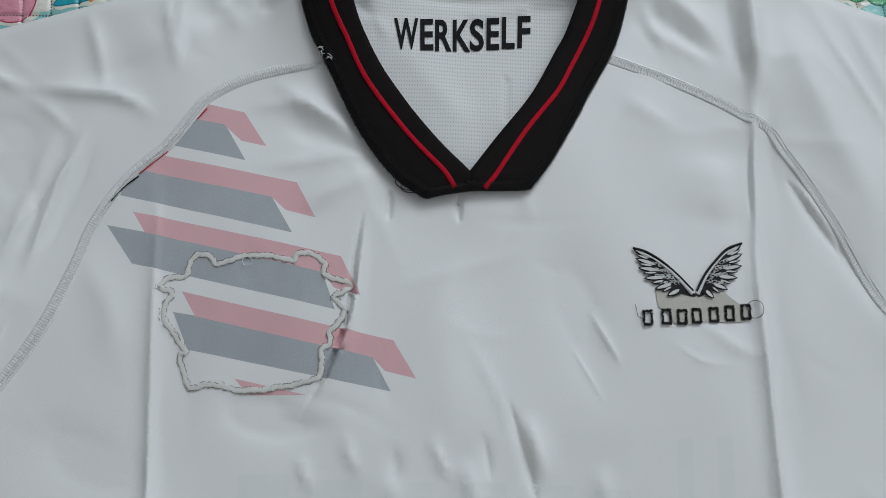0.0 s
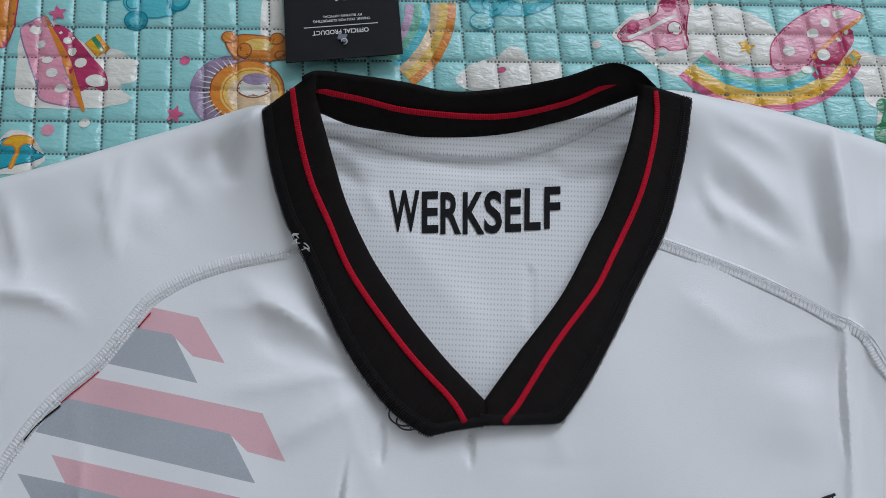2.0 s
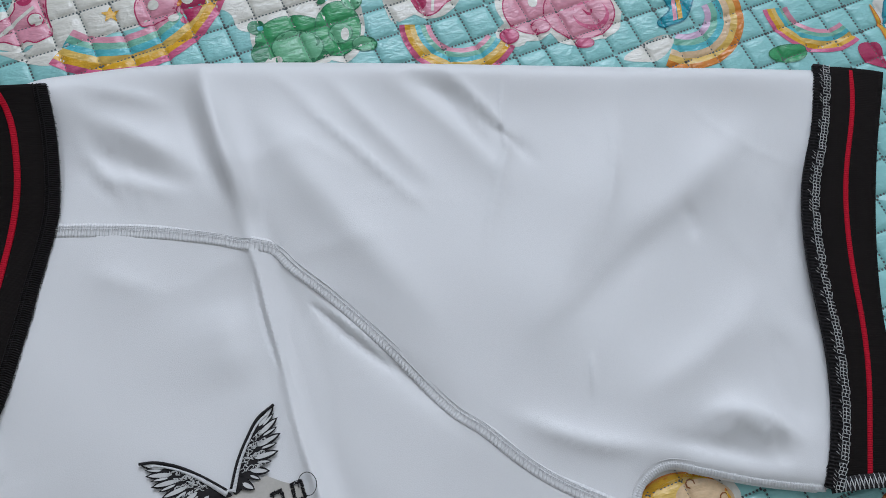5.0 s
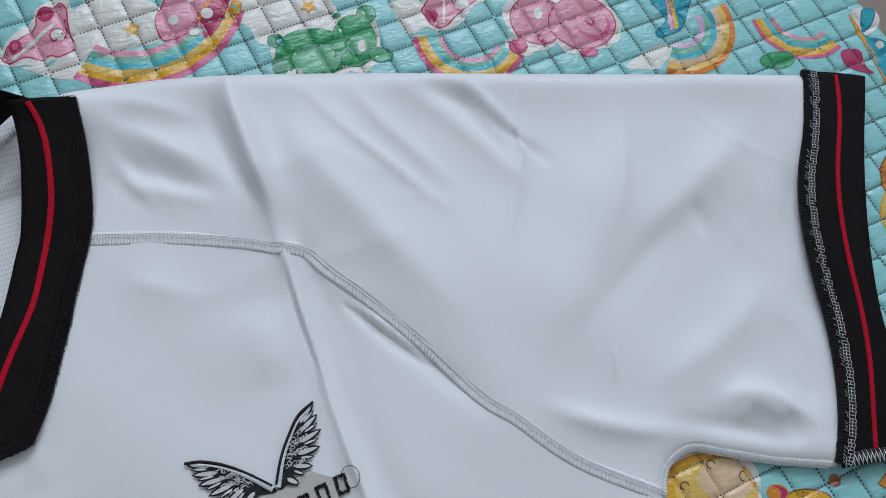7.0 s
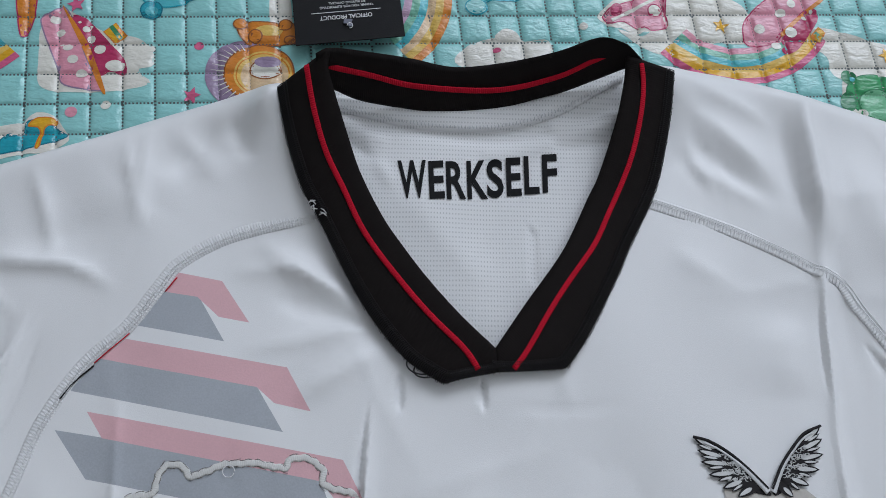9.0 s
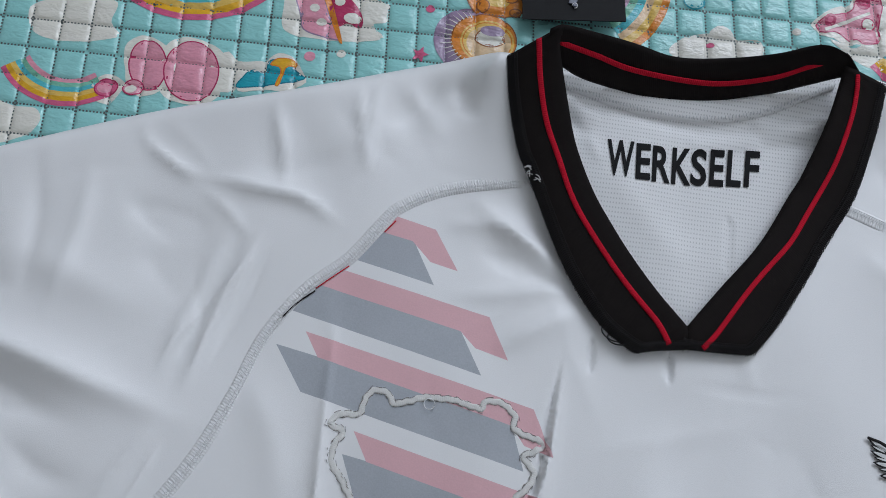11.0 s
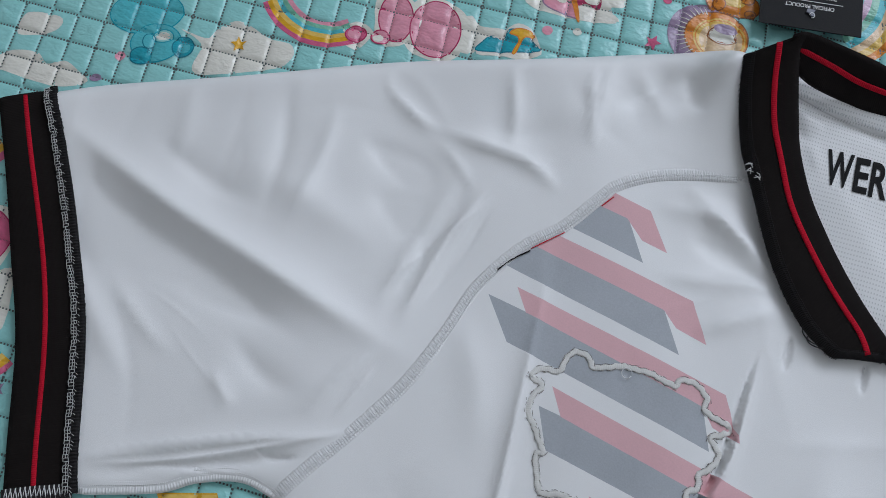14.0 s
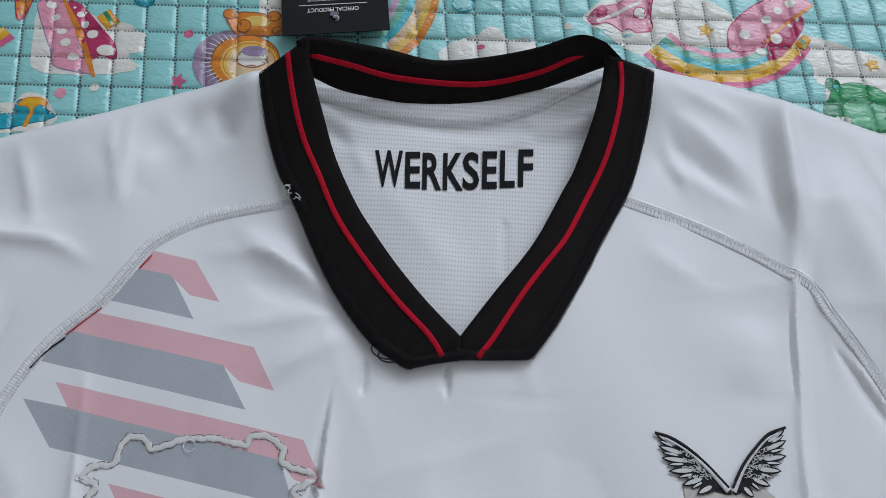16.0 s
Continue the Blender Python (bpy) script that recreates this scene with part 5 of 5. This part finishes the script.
def stripe_on(path, a, b, half=0.0011):
    """A flat stripe along the given path, resting on a band."""
    k = np.linspace(0, 1, 41)
    g = (a[:, None] * (1 - k)[None, :, None] + b[:, None] * k[None, :, None])
    g[:, :, 2] += 0.0009 * (1 - (2 * k - 1) ** 4)
    g = g.reshape(-1, 3)

    def rest(q):
        d = np.linalg.norm(g[None, :, :2] - q[:, None, :2], axis=2)
        near_by = np.argsort(d, axis=1)[:, :6]
        return g[near_by, 2].mean(1)
    p = smooth_curve(path, 0.0016)[:, :2]
    p = p[np.linalg.norm(g[None, :, :2] - p[:, None], axis=2).min(1) < 0.0009]
    p = np.stack([np.convolve(np.pad(p[:, c], 4, "reflect", reflect_type="odd"), np.ones(9) / 9, "valid") for c in (0, 1)], 1)
    l, r = offset_curve(p, half), offset_curve(p, -half)
    soft = lambda v: np.convolve(np.pad(v, 3, "edge"), np.ones(7) / 7, "valid")
    return band("red_stripe", np.c_[r, soft(rest(r)) + 0.0005], np.c_[l, soft(rest(l)) + 0.0005], 0.0001, 0.0006, 4)


for o, i, r in ((OUT_R, IN_R, RED_R), (OUT_L, IN_L, RED_L)):
    a, b = around(o), around(i)
    a[:, 2] = np.maximum(a[:, 2], cloth(a[:, :2]) + 0.0012)
    a[:, 2] = np.convolve(np.pad(a[:, 2], 4, "edge"), np.ones(9) / 9, "valid")
    bd = part("collar_band", band("collar_band", a, b, 0.0009, 0.0018, 10), "rib", collar)
    part("red_stripe", stripe_on(r, a, b), "red", collar, "thin red knitted stripe")
    # overlocked outer edge: short black loops and two chain rows
    m = 190
    a2, b2 = resample(a, m), resample(b, m)
    w = (b2 - a2) / np.linalg.norm(b2 - a2, axis=1, keepdims=True)
    rr = np.random.RandomState(7)
    loops = []
    for k in range(m - 1):
        j = rr.uniform(0.2, 1.0)
        up = np.array((0, 0, 0.0007))
        loops.append([a2[k] - w[k] * 0.0009 * j - up, a2[k] + up * 0.9, a2[k] + w[k] * (0.0018 + 0.0008 * j) + up * 1.3, a2[k + 1] + w[k] * 0.0042 + up * 1.7])
        for q in (0.0032, 0.0046):
            loops.append([a2[k] + w[k] * q + up * 1.8, a2[k] * 0.4 + a2[k + 1] * 0.6 + w[k] * q + up * 2.0])
    part("overlock_thread", tubes("overlock_thread", loops, 0.00023, 4), "black_thread", collar, "black overlock thread along the edge")

# a loose black thread and two white thread ends on the collar
loose = []
for cx, cy, r, s in ((-0.0292, -0.0066, 0.0046, 0.0), (-0.0275, -0.0090, 0.0036, 0.8)):
    loose.append([(cx + r * math.cos(t + s) * 1.2, cy + r * 0.9 * math.sin(t + s), 0.0095 + 0.001 * math.sin(2 * t)) for t in np.linspace(1.8, 5.8, 16)])
part("loose_thread", tubes("loose_thread", loose, 0.0003), "black_thread", jersey, "loose black thread loop")
ends = []
rr = np.random.RandomState(3)
for cx, cy in ((-0.0745, 0.0590), (-0.0735, 0.0555), (-0.0700, 0.0535)):
    for k in range(3):
        a = rr.uniform(0, 6.28)
        d = np.array((math.cos(a), math.sin(a)))
        p = np.array((cx, cy)) + rr.uniform(-0.001, 0.001, 2)
        ends.append([(*(p - d * 0.0014), 0.0140), (*p, 0.0150 + rr.uniform(0, 0.0006)), (*(p + d * 0.0016), 0.0143)])
part("thread_ends", tubes("thread_ends", ends, 0.00022), "grey_thread", jersey, "white thread ends caught in the collar")

cut_edges = [[(-0.166, -0.021), (-0.161, -0.014), (-0.155, -0.008)], [(-0.155, -0.007), (-0.149, -0.001), (-0.143, 0.005)], [(-0.131, 0.022), (-0.127, 0.028)]]
for k, e in enumerate(cut_edges):
    c = offset_curve(smooth_curve(e, 0.0015), -0.0006)
    part("printed_edge", tubes("printed_edge", [np.c_[c, cloth(c) + 0.0006]], 0.00035 if k == 0 else 0.00025), "black_thread" if k == 0 else "red", jersey)

# crest outline in cream satin stitch
CREST = [(-138, -62), (-134, -57), (-127, -56), (-126, -50), (-123, -46), (-117, -46), (-114, -50), (-109, -48), (-100, -45), (-88, -45), (-79, -46.5), (-78, -43), (-71, -43), (-65, -47), (-65, -52), (-53, -56), (-56, -60), (-60, -62), (-55, -68), (-58, -76), (-61, -78), (-60, -84), (-64, -87), (-63, -93), (-66, -100), (-86, -105), (-99, -106), (-111, -104), (-118, -106), (-122, -103), (-126, -92), (-124, -90), (-128, -84), (-134, -77), (-135, -70), (-132, -64)]
cl = smooth_curve(mm(CREST), 0.0011, True)
cl = np.vstack([cl, cl[:1]])
wob = 0.0002 * np.sin(np.arange(len(cl)) * 1.7)[:, None] + 0.0002 * np.sin(np.arange(len(cl)) * 0.6)[:, None]
o1, o2 = offset_curve(cl, 0.0013 + wob), offset_curve(cl, -0.0013 + wob)
part("crest_outline", band("crest_outline", np.c_[o1, cloth(cl) + 0.0002], np.c_[o2, cloth(cl) + 0.0002], 0.00035, 0.0012, 6), "cream", jersey, "cream embroidered crest outline, seen from behind")
rr = np.random.RandomState(31)
q, d = (np.vstack(v) for v in zip((o1, np.gradient(o1, axis=0)), (o2, np.gradient(o2, axis=0))))
few = rr.rand(len(q)) < 0.6
q, d = q[few] + rr.uniform(-0.0002, 0.0002, (few.sum(), 2)), d[few] * 1.1 + rr.uniform(-0.00035, 0.00035, (few.sum(), 2))
fray = np.stack([np.c_[q, cloth(q) + 0.0004], np.c_[q + d, cloth(q + d) + 0.0005]], 1)
part("edge_thread", tubes("edge_thread", fray, 0.00013, 3), "dark_fray", jersey)
part("loose_loop", tubes("loose_loop", [[(-0.1 + 0.0022 * math.cos(t), -0.0478 + 0.0022 * math.sin(t), cloth(np.array([(-0.1, -0.0478)]))[0] + 0.0012) for t in np.linspace(0, 6.0, 16)]], 0.00017), "white_thread", jersey)

# winged emblem, back of the embroidery
emblem = part("emblem_backing", sheet("emblem_backing", mm([(87, -51), (104, -55), (119, -52), (124, -56), (127, -58), (131, -61), (131, -64), (126, -66), (116, -66.5), (101, -68.5), (95, -68), (92, -63), (88, -60.5)]), GRID, lambda q: cloth(q) + 0.0005), "backing", jersey, "beige torn backing behind the embroidered emblem")
rr = np.random.RandomState(11)


def on_cloth(pts, up):
    p = np.array(pts, float)
    return np.c_[p, cloth(p) + up]


for tips, root, lead, base in (
    ([(77, -33), (78, -38), (79, -42.5), (81.5, -47.5), (86.5, -52.5), (92, -55.5)], (105.5, -55), [(77, -33), (83, -34.5), (90, -38.5), (97, -44.5), (104.5, -52.5)], [(76.5, -32.5), (83, -34), (90, -38), (97, -44), (105, -51.5), (107, -57), (100, -57), (92, -56.5), (86, -53.5), (81, -48.5), (78, -43), (77, -38)]),
    ([(129, -28), (129, -33), (128.5, -39), (126, -45), (121, -51), (114, -55.5)], (107, -55), [(129, -28), (122, -31), (116.5, -36.5), (111, -43.5), (106, -52.5)], [(129.5, -27.5), (122, -30.5), (116, -36), (110.5, -43), (105.5, -51.5), (104, -57), (110, -57.5), (115, -56.5), (121, -52.5), (127, -46), (129.5, -39.5), (130, -33)]),
):
    R = np.array(root)
    lead_c = smooth_curve(lead, 1.0)
    core = np.array([lead_c[0]] + [tuple(q) for q in lead_c[2::3]] + [tuple(R)] + [tuple(0.52 * np.array(t) + 0.48 * lead_c[int(len(lead_c) * (0.42 + 0.10 * k))]) for k, t in list(enumerate(tips))[::-1]][:-1])
    part("embroidered_wing", sheet("embroidered_wing", smooth_curve(core / 1000, 0.0009, True), GRID, lambda q: cloth(q) + 0.0008), "black_thread", emblem, "black embroidered wing with white feathers")

    def leaf(a, b, w, up, name, material, blunt=0.35):
        ax = b - a
        nn = np.array((-ax[1], ax[0])) / np.linalg.norm(ax)
        side = [(t, w * (math.sin(math.pi * t ** 0.8) ** 0.6)) for t in np.linspace(0.0, 1.0, 9)]
        pts = [a + ax * t + nn * d for t, d in side] + [a + ax * t - nn * d for t, d in side[::-1][1:-1]]
        part(name, sheet(name, np.array(pts) / 1000, GRID[:0], lambda q: cloth(q) + up), material, emblem)

    for k, tip in enumerate(tips):
        T, q = np.array(tip, float), lead_c[int(len(lead_c) * (0.34 + 0.10 * k))]
        q = q * 0.8 + R * 0.2
        leaf(q, T, 2.0, 0.0010 + 0.00006 * k, "feather", "black_thread")
        leaf(q * 0.60 + T * 0.40, T * 0.93 + q * 0.07, 0.82, 0.0013 + 0.00006 * k, "white_feather", "grey_thread")
        if k < len(tips) - 1:
            T2 = (T + np.array(tips[k + 1], float)) / 2 * 0.94 + q * 0.06
            leaf(q, T2, 1.35, 0.0009 + 0.00006 * k, "feather", "black_thread")
            leaf(q * 0.45 + T2 * 0.55, T2 * 0.94 + q * 0.06, 0.42, 0.0012 + 0.00006 * k, "white_feather", "grey_thread")
    curls = []
    for k in range(120):
        a, b = rr.uniform(0.12, 0.75), rr.uniform(0.1, 0.85)
        i = int(a * (len(tips) - 1))
        e = np.array(tips[i]) * (1 - b) + lead_c[int(len(lead_c) * min(0.95, 0.25 + 0.7 * a))] * b
        e = e * 0.72 + R * 0.28
        th = rr.uniform(0, 6.28)
        pts = [e + 0.9 * np.array((math.cos(th + t), math.sin(th + t) * 0.7)) for t in np.linspace(0, 2.0, 5)]
        curls.append(on_cloth(np.array(pts) / 1000, 0.0014))
    part("curl_stitches", tubes("curl_stitches", curls, 0.00017, 3), "grey_thread", emblem)
    quill = []
    for i in range(int(len(lead_c) * 0.12), len(lead_c) - 1):
        d = lead_c[i + 1] - lead_c[i]
        nn = np.array((-d[1], d[0])) / np.linalg.norm(d)
        g = 0.5 + max(0.0, i / len(lead_c) - 0.45) * 2.2
        for h in (0, 0.5):
            c = lead_c[i] + d * h + np.array((0, -1.4))
            quill.append(on_cloth(np.array([c - nn * g * 0.75, c + nn * g * 0.75]) / 1000, 0.0015))
    part("wing_outline", tubes("wing_outline", [on_cloth(lead_c / 1000, 0.0014)], 0.0006, 5), "black_thread", emblem)
    part("quill_stitches", tubes("quill_stitches", quill, 0.00028, 4), "white_thread", emblem)
# the stitched word below it, as plain bars
for k, (x, y) in enumerate(((83, -66), (91.5, -65.2), (98.7, -65), (105.5, -64.2), (113.5, -63.2), (121, -62.2), (128.6, -61.2))):
    ring = [(x - 1.8, y - 3.2), (x + 1.8, y - 3.0), (x + 1.8, y + 3.2), (x - 1.8, y + 3.0)]
    c = np.vstack([np.linspace(a, b, 7, endpoint=False) for a, b in zip(np.array(ring), np.roll(ring, -1, 0))])
    lines = []
    for p in c:
        for _ in range(5):
            lines.append(on_cloth((p + rr.uniform(-0.65, 0.65, (2, 2))) / 1000, 0.0010))
    part("stitched_bar", tubes("stitched_bar", lines, 0.0003, 3), "black_thread", emblem)
part("loose_thread", tubes("loose_thread", [on_cloth([(0.1325 + 0.0034 * math.cos(t), -0.060 + 0.0042 * math.sin(t)) for t in np.linspace(-2.6, 3.2, 20)], 0.0012),
                                             on_cloth([(0.0775, -0.0600), (0.0785, -0.0655), (0.0815, -0.0670)], 0.0010)], 0.00014), "black_thread", emblem)

# ---- hang tag ----
tag = thing("hang_tag", "black card hang tag with white print beside the collar", "hang tag")
TX, TY = np.array((-0.989, -0.146)), np.array((0.128, -0.992))
T0 = np.array((-0.0375, 0.1425))


def on_tag(s, t):
    """s: metres along the near edge, t: metres away from it."""
    return T0 + TX * s - TY * t


def tag_z(t):
    return 0.0072 - 0.045 * t if t < 0.09 else 0.0030


TW, TL = 0.0485, 0.092


def tag_mesh(name, corners, up, thick=0.0):
    p = [(*on_tag(s, t), tag_z(t) + up) for s, t in corners]
    if not thick:
        return mesh_of(name, p, [tuple(range(len(p)))], False)
    lowp = [(x, y, z - thick) for x, y, z in p]
    k = len(p)
    f = [tuple(range(k)), tuple(range(2 * k - 1, k - 1, -1))] + [(i, k + i, k + (i + 1) % k, (i + 1) % k) for i in range(k)]
    me = mesh_of(name, p + lowp, f, False)
    bm = bmesh.new()
    bm.from_mesh(me)
    bmesh.ops.recalc_face_normals(bm, faces=bm.faces)
    bmesh.ops.bevel(bm, geom=bm.edges, offset=0.0001, segments=1, affect="EDGES")
    bm.to_mesh(me)
    bm.free()
    return me


part("card", tag_mesh("card", [(0, 0), (TW, 0), (TW, TL), (0, TL)], 0, 0.0006), "card", tag)
for body, s0, t0, w, h, sp in (("OFFICIAL PRODUCT", 0.0135, 0.0140, 0.0235, 0.0022, 0.015), ("THANK YOU FOR SUPPORTING", 0.0125, 0.0192, 0.0240, 0.0013, 0.01), ("BY BUYING OFFICIAL", 0.0160, 0.0212, 0.0165, 0.0012, 0.01)):
    v, f = lettering(body, sp)
    vv = [(*on_tag(s0 + w * a, t0 - h * b), tag_z(t0 - h * b) + 0.0003) for a, b in v]
    part("printed_line", mesh_of("printed_line", vv, f, False), "card_print", tag)
part("printed_rule", tag_mesh("printed_rule", [(0.0095, 0.0160), (0.0405, 0.0160), (0.0405, 0.01565), (0.0095, 0.01565)], 0.0003), "card_print", tag)
for sgn in (-1, 1):
    for k in range(7):
        a, t = 0.0245 + sgn * (0.0012 + 0.0010 * k), 0.0282 + 0.0011 * k
        part("emblem_feather", tag_mesh("emblem_feather", [(a, t), (a + sgn * 0.0010, t + 0.0001), (a + sgn * (0.0030 - 0.0001 * k), t + 0.0058 - 0.0004 * k), (a + sgn * (0.0021 - 0.0001 * k), t + 0.0060 - 0.0004 * k)][::sgn], 0.0003), "card_print", tag)
for k in range(7):
    part("printed_bar", tag_mesh("printed_bar", [(0.0178 + 0.0021 * k, 0.0420), (0.0190 + 0.0021 * k, 0.0420), (0.0190 + 0.0021 * k, 0.0402), (0.0178 + 0.0021 * k, 0.0402)], 0.0003), "card_print", tag)
label_st = part("barcode_sticker", tag_mesh("barcode_sticker", [(0.010, 0.0475), (0.0435, 0.0475), (0.0435, 0.0660), (0.010, 0.0660)], 0.0004), "sticker", tag, "white barcode sticker")
rr = np.random.RandomState(21)
s = 0.016
while s < 0.039:
    w = rr.choice([0.0003, 0.0005, 0.0008])
    part("barcode_bar", tag_mesh("barcode_bar", [(s, 0.0515), (s + w, 0.0515), (s + w, 0.0570), (s, 0.0570)], 0.0007), "ink", label_st)
    s += w + rr.choice([0.0004, 0.0007])
hole = [(0.0225, 0.0108), (0.0262, 0.0112), (0.0268, 0.0090), (0.0250, 0.0086), (0.0244, 0.0070), (0.0226, 0.0072), (0.0232, 0.0092)]
part("string_toggle", tag_mesh("string_toggle", hole, 0.0011, 0.0008), "nylon", tag, "small grey nylon string toggle")
part("string", tubes("string", [[(*on_tag(0.0240 + 0.0012 * math.cos(t), 0.0075 + 0.0014 * math.sin(t)), tag_z(0.0075) + 0.0010) for t in np.linspace(0, 5, 12)]], 0.0002), "white_thread", tag)
